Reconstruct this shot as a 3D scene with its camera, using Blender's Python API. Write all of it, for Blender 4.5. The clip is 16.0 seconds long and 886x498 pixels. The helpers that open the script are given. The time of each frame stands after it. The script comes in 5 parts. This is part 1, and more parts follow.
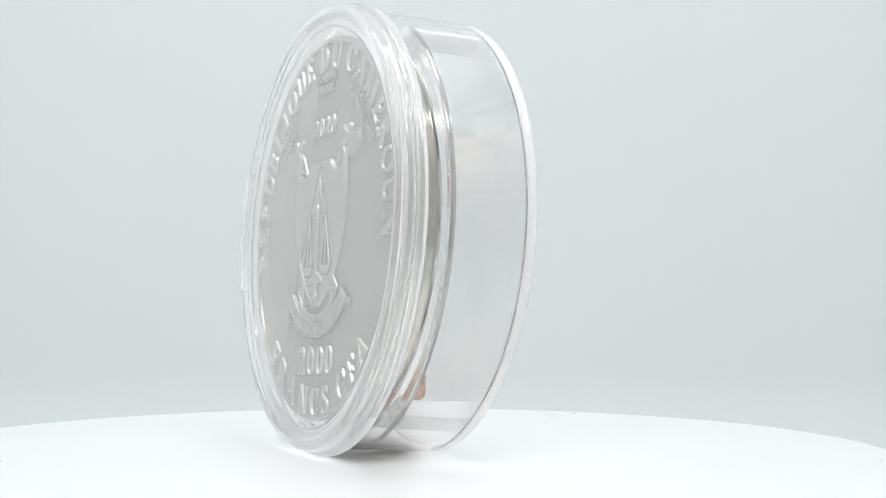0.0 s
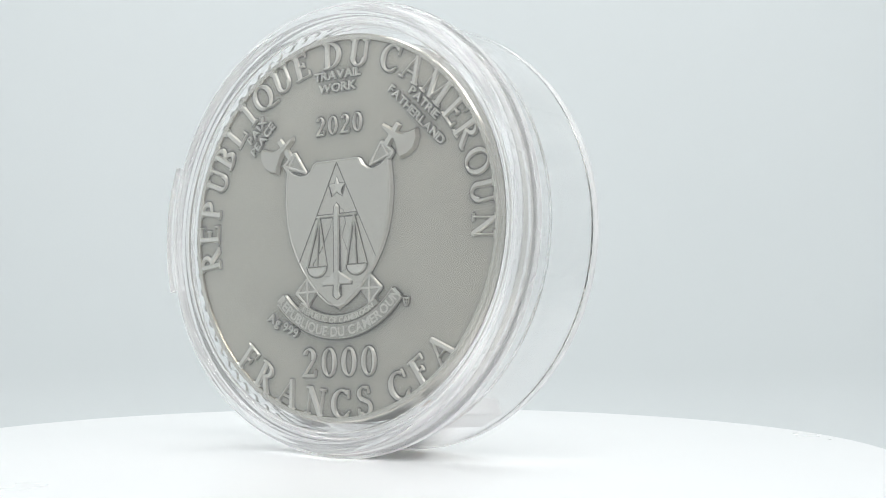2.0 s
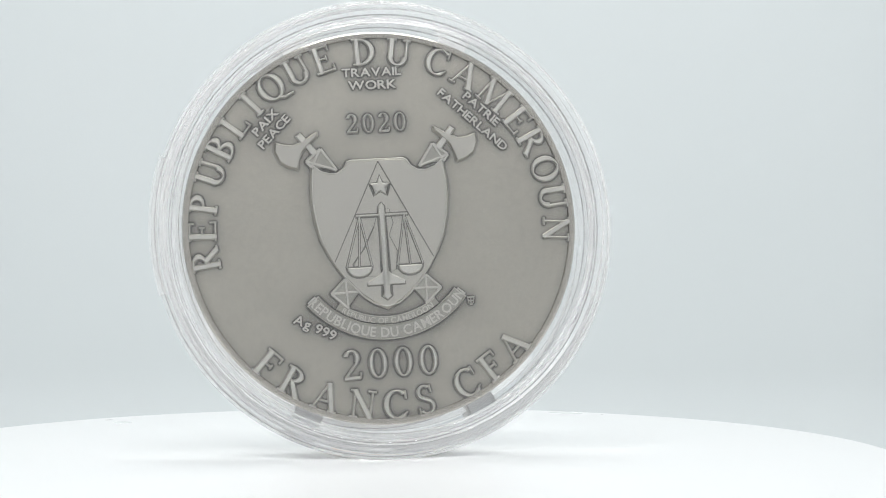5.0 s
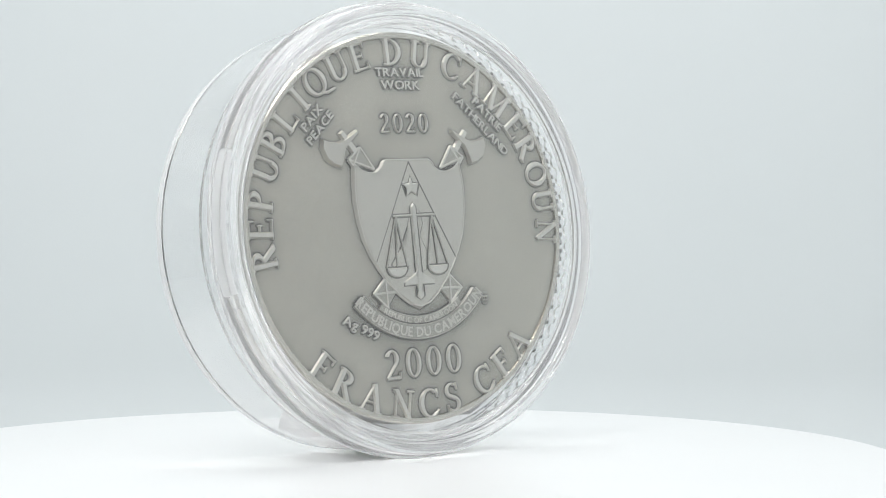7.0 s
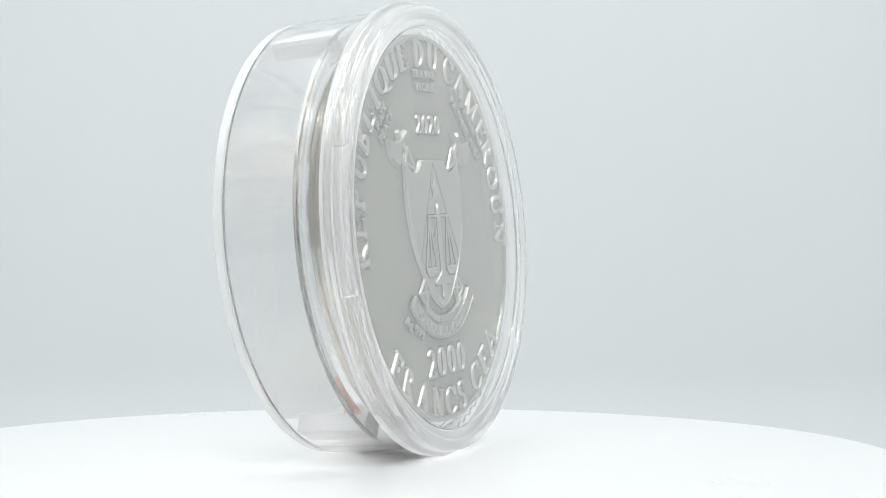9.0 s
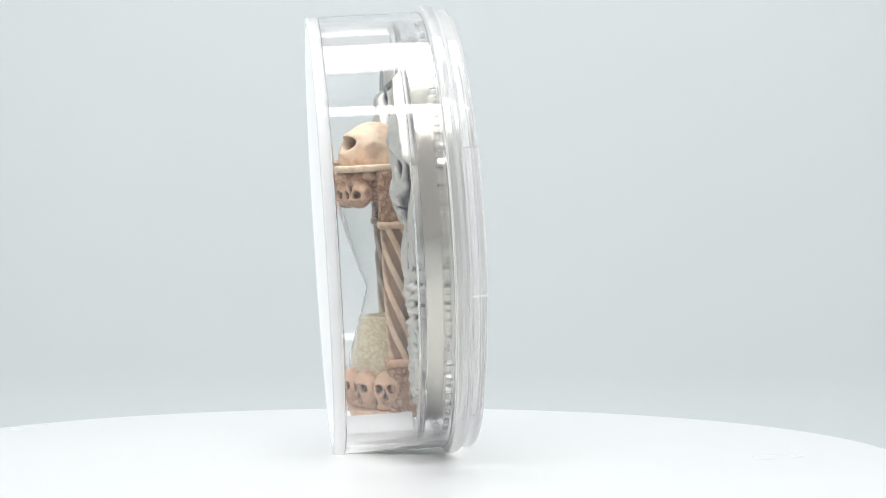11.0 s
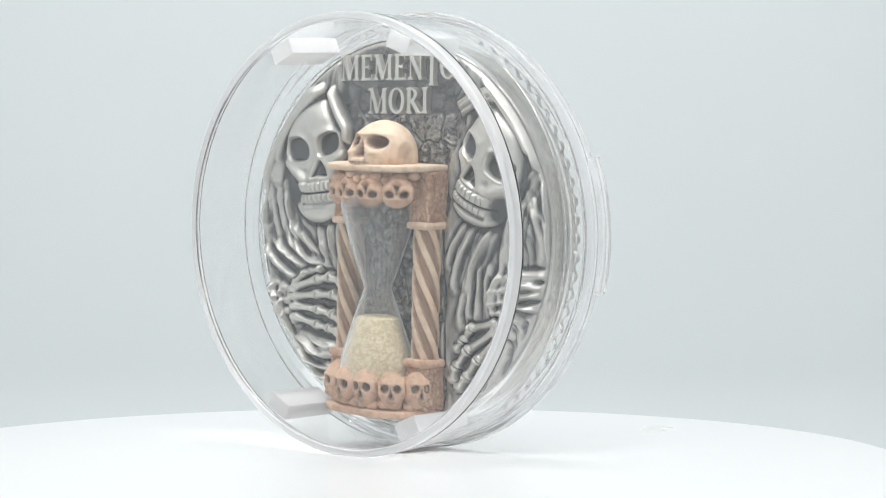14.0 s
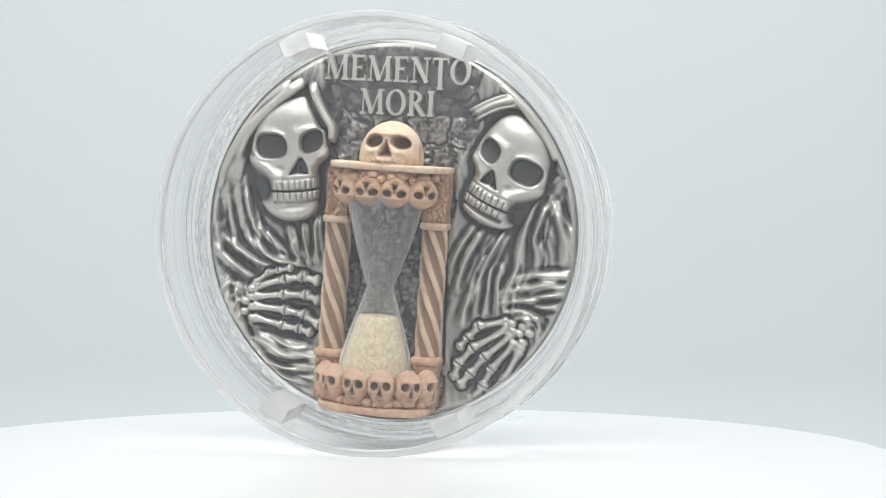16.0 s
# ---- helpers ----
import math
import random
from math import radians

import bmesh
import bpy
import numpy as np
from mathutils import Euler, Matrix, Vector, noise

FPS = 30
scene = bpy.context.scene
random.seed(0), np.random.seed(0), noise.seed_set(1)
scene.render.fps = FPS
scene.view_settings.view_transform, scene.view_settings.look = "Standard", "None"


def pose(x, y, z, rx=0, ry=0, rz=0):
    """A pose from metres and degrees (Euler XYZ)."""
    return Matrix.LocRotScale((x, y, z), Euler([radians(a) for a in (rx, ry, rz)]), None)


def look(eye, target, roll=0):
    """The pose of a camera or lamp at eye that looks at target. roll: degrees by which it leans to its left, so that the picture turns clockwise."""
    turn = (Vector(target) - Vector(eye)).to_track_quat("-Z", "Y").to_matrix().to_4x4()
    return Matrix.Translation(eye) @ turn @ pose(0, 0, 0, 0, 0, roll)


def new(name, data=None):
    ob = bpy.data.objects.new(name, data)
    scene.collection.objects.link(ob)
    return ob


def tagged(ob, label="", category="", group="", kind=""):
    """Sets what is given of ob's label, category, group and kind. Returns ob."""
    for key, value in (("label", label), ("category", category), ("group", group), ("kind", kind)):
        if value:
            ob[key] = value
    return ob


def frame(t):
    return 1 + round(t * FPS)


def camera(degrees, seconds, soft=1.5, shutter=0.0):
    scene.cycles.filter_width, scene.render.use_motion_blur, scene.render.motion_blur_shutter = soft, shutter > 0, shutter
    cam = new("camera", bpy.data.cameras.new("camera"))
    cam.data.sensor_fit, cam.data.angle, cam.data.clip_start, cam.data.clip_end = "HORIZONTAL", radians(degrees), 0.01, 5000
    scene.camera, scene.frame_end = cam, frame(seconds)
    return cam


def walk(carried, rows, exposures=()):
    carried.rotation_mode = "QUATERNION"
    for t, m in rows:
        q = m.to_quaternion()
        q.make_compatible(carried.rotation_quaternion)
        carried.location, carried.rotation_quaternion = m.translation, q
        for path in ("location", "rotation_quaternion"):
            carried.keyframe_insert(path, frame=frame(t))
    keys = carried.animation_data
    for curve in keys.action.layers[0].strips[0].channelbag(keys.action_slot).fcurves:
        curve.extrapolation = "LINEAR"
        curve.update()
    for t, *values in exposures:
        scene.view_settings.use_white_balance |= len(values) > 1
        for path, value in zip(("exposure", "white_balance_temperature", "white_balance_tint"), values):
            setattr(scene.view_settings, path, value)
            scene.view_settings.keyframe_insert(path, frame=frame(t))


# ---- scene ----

MM = 0.001
cam = camera(31.53, 16.0, soft=1.0)
EYE = pose(8.2 * MM, -207.5 * MM, 23.41 * MM, 90.92, 0, 0)
walk(cam, [(0, EYE), (16, EYE)])

# ---- light: a white photo tent with an LED panel in its roof, open towards a dim room ----
world = bpy.data.worlds.new("room")
scene.world = world
world.use_nodes = True
world.node_tree.nodes["Background"].inputs[0].default_value = (0.96, 0.98, 1.0, 1)
world.node_tree.nodes["Background"].inputs[1].default_value = 0.51


def area(name, x, y, z, target, w, h, power, color=(1, 1, 1)):
    data = bpy.data.lights.new(name, "AREA")
    data.shape, data.size, data.size_y, data.energy, data.color = "RECTANGLE", w, h, power, color
    ob = new(name, data)
    ob.matrix_world = look((x, y, z), target)
    return ob


area("roof_led_panel", 0.0, 0.05, 0.40, (0, 0.03, 0), 0.24, 0.14, 0.57, (0.99, 1.0, 1.0))
area("front_led_strip", 0.0, -0.20, 0.40, (0, 0.1, 0.0), 0.40, 0.03, 0.80, (0.99, 1.0, 1.0))


# ---- materials ----
class Mat:
    """A node material on one Principled shader."""

    def __init__(self, name, color=(0.8, 0.8, 0.8), rough=0.5, metal=0.0, **more):
        self.m = bpy.data.materials.new(name)
        self.m.use_nodes = True
        self.nt = self.m.node_tree
        self.b = self.nt.nodes["Principled BSDF"]
        self.b.inputs["Base Color"].default_value = (*color, 1)
        self.b.inputs["Roughness"].default_value = rough
        self.b.inputs["Metallic"].default_value = metal
        for key, value in more.items():
            self.b.inputs[key.replace("_", " ")].default_value = value
        self.pos = self.node("ShaderNodeTexCoord").outputs["Object"]

    def node(self, kind, **props):
        n = self.nt.nodes.new(kind)
        for key, value in props.items():
            n.inputs[key.replace("_", " ")].default_value = value
        return n

    def link(self, a, b):
        self.nt.links.new(a, b)

    def noise(self, scale, detail=4.0, rough=0.55, stretch=None):
        n = self.node("ShaderNodeTexNoise", Scale=scale, Detail=detail, Roughness=rough)
        if stretch:
            mp = self.node("ShaderNodeMapping", Scale=stretch)
            self.link(self.pos, mp.inputs["Vector"])
            self.link(mp.outputs["Vector"], n.inputs["Vector"])
        else:
            self.link(self.pos, n.inputs["Vector"])
        return n.outputs["Fac"]

    def ramp(self, fac, stops):
        r = self.node("ShaderNodeValToRGB")
        els = r.color_ramp.elements
        while len(els) < len(stops):
            els.new(0.5)
        for e, (p, c) in zip(els, stops):
            e.position = p
            e.color = (*c, 1) if len(c) == 3 else (c[0], c[0], c[0], 1)
        self.link(fac, r.inputs["Fac"])
        return r.outputs["Color"]

    def mix(self, fac, a, b, kind="MIX"):
        n = self.nt.nodes.new("ShaderNodeMix")
        n.data_type, n.blend_type = "RGBA", kind
        for value, sock in ((fac, n.inputs["Factor"]), (a, n.inputs[6]), (b, n.inputs[7])):
            if hasattr(value, "is_output"):
                self.link(value, sock)
            elif isinstance(value, (int, float)):
                sock.default_value = value
            else:
                sock.default_value = (*value, 1)
        return n.outputs[2]

    def color(self, sock):
        self.link(sock, self.b.inputs["Base Color"])
        return self

    def rough(self, sock, lo, hi):
        self.link(self.ramp(sock, [(0.0, (lo,)), (1.0, (hi,))]), self.b.inputs["Roughness"])
        return self

    def bump(self, sock, strength, dist):
        n = self.node("ShaderNodeBump", Strength=strength, Distance=dist)
        self.link(sock, n.inputs["Height"])
        self.link(n.outputs["Normal"], self.b.inputs["Normal"])
        return self


def make_materials():
    M = {}
    a = Mat("tent_fabric", (0.72, 0.78, 0.80), 0.9)
    f = a.noise(9.0, 3)
    a.color(a.mix(f, (0.755, 0.785, 0.79), (0.785, 0.81, 0.815)))
    a.bump(a.noise(1500.0, 2), 0.05, 0.0003)
    M["tent"] = a.m
    a = Mat("white_lacquer", (0.86, 0.87, 0.87), 0.22)
    f = a.noise(40.0, 5)
    a.color(a.mix(f, (0.89, 0.895, 0.895), (0.92, 0.92, 0.92)))
    a.rough(a.noise(30.0, 4, 0.5), 0.24, 0.34)
    a.bump(a.noise(1500.0, 2), 0.01, 0.0001)
    M["lacquer"] = a.m
    a = Mat("grey_plastic", (0.25, 0.25, 0.26), 0.5)
    a.rough(a.noise(200.0), 0.4, 0.6)
    M["grey"] = a.m
    # Sheen whitens the clear plastic where it would refract the dim room.
    a = Mat("clear_acrylic", (1, 1, 1), 0.02, 0.0, IOR=1.49, Transmission_Weight=0.99, Sheen_Weight=0.45, Sheen_Roughness=0.35)
    a.rough(a.noise(160.0, 5, 0.7), 0.0, 0.012)
    M["acrylic"] = a.m
    # Sheen deepens the haze, standing in for white reflections at a slant.
    a = Mat("hazed_acrylic", (1, 1, 1), 0.02, 0.0, IOR=1.49, Transmission_Weight=0.985, Sheen_Weight=1.0, Sheen_Roughness=0.42)
    a.rough(a.noise(160.0, 5, 0.7), 0.0, 0.012)
    M["hazed"] = a.m
    # White body and sheen stand for light caught in the clear lid rim.
    a = Mat("whitened_acrylic", (1, 1, 1), 0.2, 0.0, IOR=1.42, Transmission_Weight=0.84, Sheen_Weight=0.8)
    a.rough(a.noise(60.0, 3, 0.5), 0.05, 0.09)
    M["whitened"] = a.m
    # White body paints caught light onto the cup's edge and the spacer tabs.
    a = Mat("lit_white_acrylic", (1, 1, 1), 0.3, 0.0, IOR=1.42, Transmission_Weight=0.62, Sheen_Weight=0.7)
    a.rough(a.noise(220.0, 5, 0.7), 0.04, 0.16)
    M["lit_white"] = a.m
    # White sheen veil brightens the bulb in place of light from behind it.
    a = Mat("veiled_thin_glass", (0.99, 1.0, 0.99), 0.01, 0.0, IOR=1.45, Transmission_Weight=0.98, Sheen_Weight=0.95, Sheen_Roughness=0.5)
    a.rough(a.noise(300.0), 0.0, 0.02)
    a.bump(a.noise(260.0, 3, 0.5, (1.0, 1.0, 0.35)), 0.25, 0.0003)
    M["glass"] = a.m

    def silver(name, light, dark, use_oxide, lo=0.30, hi=0.52):
        a = Mat(name, light, 0.36, 1.0)
        grain = a.noise(1400.0, 6, 0.6)
        patch = a.noise(70.0, 4)
        c = a.mix(a.ramp(patch, [(0.3, (0,)), (0.7, (1,))]), light, tuple(v * 0.95 for v in light))
        c = a.mix(a.ramp(grain, [(0.35, (0.10,)), (0.6, (0,))]), c, dark)
        if use_oxide:
            at = a.nt.nodes.new("ShaderNodeAttribute")
            at.attribute_name = "oxide"
            c = a.mix(at.outputs["Fac"], c, dark)
        a.color(c)
        a.rough(grain, lo, hi)
        a.bump(a.noise(2500.0, 3), 0.12, 0.00004)
        return a.m

    M["silver"] = silver("antiqued_silver", (0.79, 0.77, 0.71), (0.45, 0.44, 0.41), False)
    M["oxide"] = silver("oxidised_silver", (0.73, 0.715, 0.67), (0.10, 0.10, 0.11), True, 0.42, 0.60)
    M["field"] = silver("matt_antiqued_field", (0.595, 0.57, 0.50), (0.15, 0.145, 0.135), True)
    M["shield"] = silver("smooth_silver_shield", (0.66, 0.64, 0.585), (0.4, 0.39, 0.36), False)
    M["ground"] = silver("darkened_silver_ground", (0.50, 0.485, 0.44), (0.15, 0.145, 0.135), False)
    M["dark"] = silver("dark_oxide_line", (0.27, 0.26, 0.235), (0.08, 0.08, 0.08), False)
    M["bright"] = silver("rubbed_silver", (0.76, 0.745, 0.695), (0.48, 0.47, 0.45), False, 0.36, 0.54)
    M["edge"] = silver("polished_silver_edge", (0.62, 0.59, 0.53), (0.5, 0.48, 0.45), False, 0.10, 0.24)

    a = Mat("carved_resin", (0.62, 0.42, 0.30), 0.62)
    big, fine = a.noise(260.0, 4), a.noise(1100.0, 5, 0.65)
    c = a.mix(a.ramp(big, [(0.35, (0,)), (0.65, (1,))]), (0.78, 0.55, 0.385), (0.68, 0.425, 0.285))
    c = a.mix(a.ramp(fine, [(0.36, (0.55,)), (0.53, (0,))]), c, (0.40, 0.17, 0.09))
    at = a.nt.nodes.new("ShaderNodeAttribute")
    at.attribute_name = "hollow"
    a.color(a.mix(at.outputs["Fac"], c, (0.13, 0.06, 0.035)))
    a.bump(fine, 0.35, 0.00012)
    a.b.inputs["Subsurface Weight"].default_value = 0.0
    M["resin"] = a.m
    a = Mat("rough_hewn_resin", (0.62, 0.42, 0.30), 0.66)
    crack = a.node("ShaderNodeTexVoronoi", Scale=1250.0)
    crack.feature = "DISTANCE_TO_EDGE"
    warp = a.node("ShaderNodeVectorMath")
    warp.operation = "MULTIPLY_ADD"
    wob = a.nt.nodes.new("ShaderNodeTexNoise")
    wob.inputs["Scale"].default_value = 620.0
    wob.inputs["Detail"].default_value = 4.0
    a.link(a.pos, wob.inputs["Vector"])
    a.link(wob.outputs["Color"], warp.inputs[0])
    warp.inputs[1].default_value = (0.0022, 0.0022, 0.0022)
    a.link(a.pos, warp.inputs[2])
    a.link(warp.outputs["Vector"], crack.inputs["Vector"])
    big, fine = a.noise(420.0, 5), a.noise(1500.0, 5, 0.65)
    c = a.mix(a.ramp(big, [(0.38, (0,)), (0.62, (1,))]), (0.74, 0.51, 0.36), (0.54, 0.31, 0.20))
    c = a.mix(a.ramp(fine, [(0.38, (0.4,)), (0.54, (0,))]), c, (0.40, 0.17, 0.09))
    seam = a.ramp(crack.outputs["Distance"], [(0.015, (0,)), (0.11, (1,))])
    a.color(a.mix(seam, (0.36, 0.175, 0.10), c))
    a.bump(seam, 0.8, 0.0003)
    M["rubble"] = a.m
    a = Mat("pale_carved_resin", (0.68, 0.52, 0.36), 0.6)
    big, fine = a.noise(200.0, 4), a.noise(1100.0, 5, 0.65)
    c = a.mix(a.ramp(big, [(0.35, (0,)), (0.7, (1,))]), (0.82, 0.66, 0.49), (0.74, 0.52, 0.36))
    c = a.mix(a.ramp(fine, [(0.38, (0.3,)), (0.52, (0,))]), c, (0.42, 0.22, 0.13))
    at = a.nt.nodes.new("ShaderNodeAttribute")
    at.attribute_name = "hollow"
    a.color(a.mix(at.outputs["Fac"], c, (0.19, 0.085, 0.045)))
    a.bump(fine, 0.25, 0.0001)
    M["bone"] = a.m
    a = Mat("cream_sand", (0.78, 0.68, 0.46), 0.7)
    gr = a.node("ShaderNodeTexVoronoi", Scale=3300.0)
    a.link(a.pos, gr.inputs["Vector"])
    a.color(a.mix(a.ramp(gr.outputs["Color"], [(0.2, (0,)), (0.8, (1,))]), (0.93, 0.83, 0.60), (0.70, 0.54, 0.30)))
    a.bump(gr.outputs["Distance"], 0.4, 0.0002)
    M["sand"] = a.m
    return M


M = make_materials()


# ---- builders ----
def eased(profile, r):
    """Rounds the corners of a turned profile and keeps its flats flat with a loop beside every corner."""
    out, n = [], len(profile)
    for i, (x, y) in enumerate(profile):
        if x < 1e-6:
            out.append((x, y))
            continue
        p, (ax, ay), (bx, by) = Vector((x, y)), profile[i - 1], profile[(i + 1) % n]
        u, v = Vector((ax, ay)) - p, Vector((bx, by)) - p
        k = min(r, 0.4 * u.length, 0.4 * v.length)
        u, v = u.normalized(), v.normalized()
        out.append(tuple(p + u * k * 1.12))
        for t in (0.0, 0.25, 0.5, 0.75, 1.0):
            q = p + u * k * (1 - t) ** 2 + v * k * t ** 2
            out.append((q.x, q.y))
        out.append(tuple(p + v * k * 1.12))
    return out


def mesh_of(name, bm, material, smooth=True, sharp=35):
    me = bpy.data.meshes.new(name)
    bmesh.ops.recalc_face_normals(bm, faces=bm.faces)
    bm.to_mesh(me)
    bm.free()
    me.materials.append(material)
    if smooth:
        me.polygons.foreach_set("use_smooth", [True] * len(me.polygons))
        me.set_sharp_from_angle(angle=radians(sharp))
    return me


def part(name, bm, material, parent=None, label="", smooth=True, sharp=35):
    ob = new(name, mesh_of(name, bm, material, smooth, sharp) if isinstance(bm, bmesh.types.BMesh) else bm)
    if parent:
        ob.parent = parent
    return tagged(ob, label)


def lathe(profile, n=160, axis="Y", bm=None, centre=(0, 0, 0), closed=True):
    """A ring turned round an axis from (radius, along) points in mm; the profile closes on itself when closed."""
    bm = bm or bmesh.new()
    rings = []
    for k in range(n):
        c, s = math.cos(2 * math.pi * k / n), math.sin(2 * math.pi * k / n)
        row = []
        for r, a in profile:
            p = (r * c, a, r * s) if axis == "Y" else (r * c, r * s, a)
            row.append(bm.verts.new([(u + v) * MM for u, v in zip(p, centre)]))
        rings.append(row)
    m = len(profile)
    for k in range(n):
        p, q = rings[k], rings[(k + 1) % n]
        for i in range(m if closed else m - 1):
            j = (i + 1) % m
            if profile[i][0] < 1e-6 and profile[j][0] < 1e-6:
                continue
            bm.faces.new((p[i], q[i], q[j], p[j]))
    bmesh.ops.remove_doubles(bm, verts=bm.verts, dist=1e-7)
    return bm


def block(bm, x0, x1, y0, y1, z0, z1, bevel=0.0, m=None):
    """A bevelled block in mm."""
    got = bmesh.ops.create_cube(bm, size=1.0)["verts"]
    mat = Matrix.Translation(((x0 + x1) / 2 * MM, (y0 + y1) / 2 * MM, (z0 + z1) / 2 * MM)) @ Matrix.Diagonal(((x1 - x0) * MM, (y1 - y0) * MM, (z1 - z0) * MM, 1))
    bmesh.ops.transform(bm, matrix=(m @ mat) if m else mat, verts=got)
    if bevel:
        edges = {e for v in got for e in v.link_edges}
        bmesh.ops.bevel(bm, geom=list(edges), offset=bevel * MM, segments=2, affect="EDGES", profile=0.5)
    return bm


def empty(name, label="", category=""):
    ob = new(name)
    ob.empty_display_size = 0.01
    return tagged(ob, label, category)


# ---- the tent ----
def build_tent():
    def slab(name, x0, x1, y0, y1, z0, z1):
        bm = bmesh.new()
        block(bm, x0, x1, y0, y1, z0, z1)
        ob = part(name, bm, M["tent"], smooth=False)
        return tagged(ob, "pale cool-white fabric side of a photo tent", "wall", kind="structure")

    slab("wall_west", -303, -300, -150, 300, -38, 450)
    slab("wall_east", 300, 303, -150, 300, -38, 450)
    ob = slab("ceiling", -303, 303, -150, 303, 450, 453)
    tagged(ob, "white fabric roof of a photo tent", "ceiling")
    bm = bmesh.new()
    line = [(-700.0, -38.0, 0.0, -1.0), (-100.0, -38.0, 0.0, -1.0), (268.0, -38.0, 0.0, -1.0)]
    for k in range(1, 19):
        t = math.pi / 2 * k / 18
        line.append((268 + 30 * math.sin(t), -38 + 30 * (1 - math.cos(t)), math.sin(t), -math.cos(t)))
    line += [(298.0, -8.0 + 75.5 * k, 1.0, 0.0) for k in range(1, 7)]
    ring = [[bm.verts.new((x * MM, (y + o * ny) * MM, (z + o * nz) * MM)) for x, o in ((-299, 0), (299, 0), (299, 2), (-299, 2))] for y, z, ny, nz in line]
    for p, q in zip(ring, ring[1:]):
        for i in range(4):
            bm.faces.new((p[i], p[(i + 1) % 4], q[(i + 1) % 4], q[i]))
    bm.faces.new(ring[0]), bm.faces.new(ring[-1])
    ob = part("backdrop", bm, M["tent"])
    tagged(ob, "seamless pale blue-grey paper sweep behind the turntable", "backdrop", kind="structure")


build_tent()


# ---- the turntable ----
def build_turntable():
    base = empty("motor_stand", "low round dark grey motor housing under the turntable", "housing")
    part("foot", lathe([(0, -38), (52, -38), (54, -36), (54, -20), (52, -18), (0, -18)], 96, "Z"), M["grey"], base)
    ob = empty("turntable", "round glossy white turntable disc, slowly turning", "turntable")
    prof = [(0, 0)]
    R = 69.3
    for k in range(9):
        t = math.pi / 2 * k / 8
        prof.append((R - 2.2 + 2.2 * math.sin(t), -2.2 + 2.2 * math.cos(t)))
    prof += [(R, -13), (R - 1, -14), (0, -14)]
    part("disc", lathe(prof, 256, "Z"), M["lacquer"], ob)
    part("spindle", lathe([(0, -17.9), (8, -17.9), (8, -14.1), (0, -14.1)], 48, "Z"), M["grey"], ob)
    return ob


turntable = build_turntable()

# ---- the capsule and coin: both lean back a little on the disc ----
LEAN = pose(-0.7 * MM, -4.4 * MM, 29.25 * MM, -3.75, 0, 0)
COIN_SEAT = LEAN @ pose(0, 0, 0, 0, -3.6, 0)
CAPSULE_SEAT = LEAN @ pose(0.55 * MM, 0, -0.1 * MM, 0, 0, -0.2)


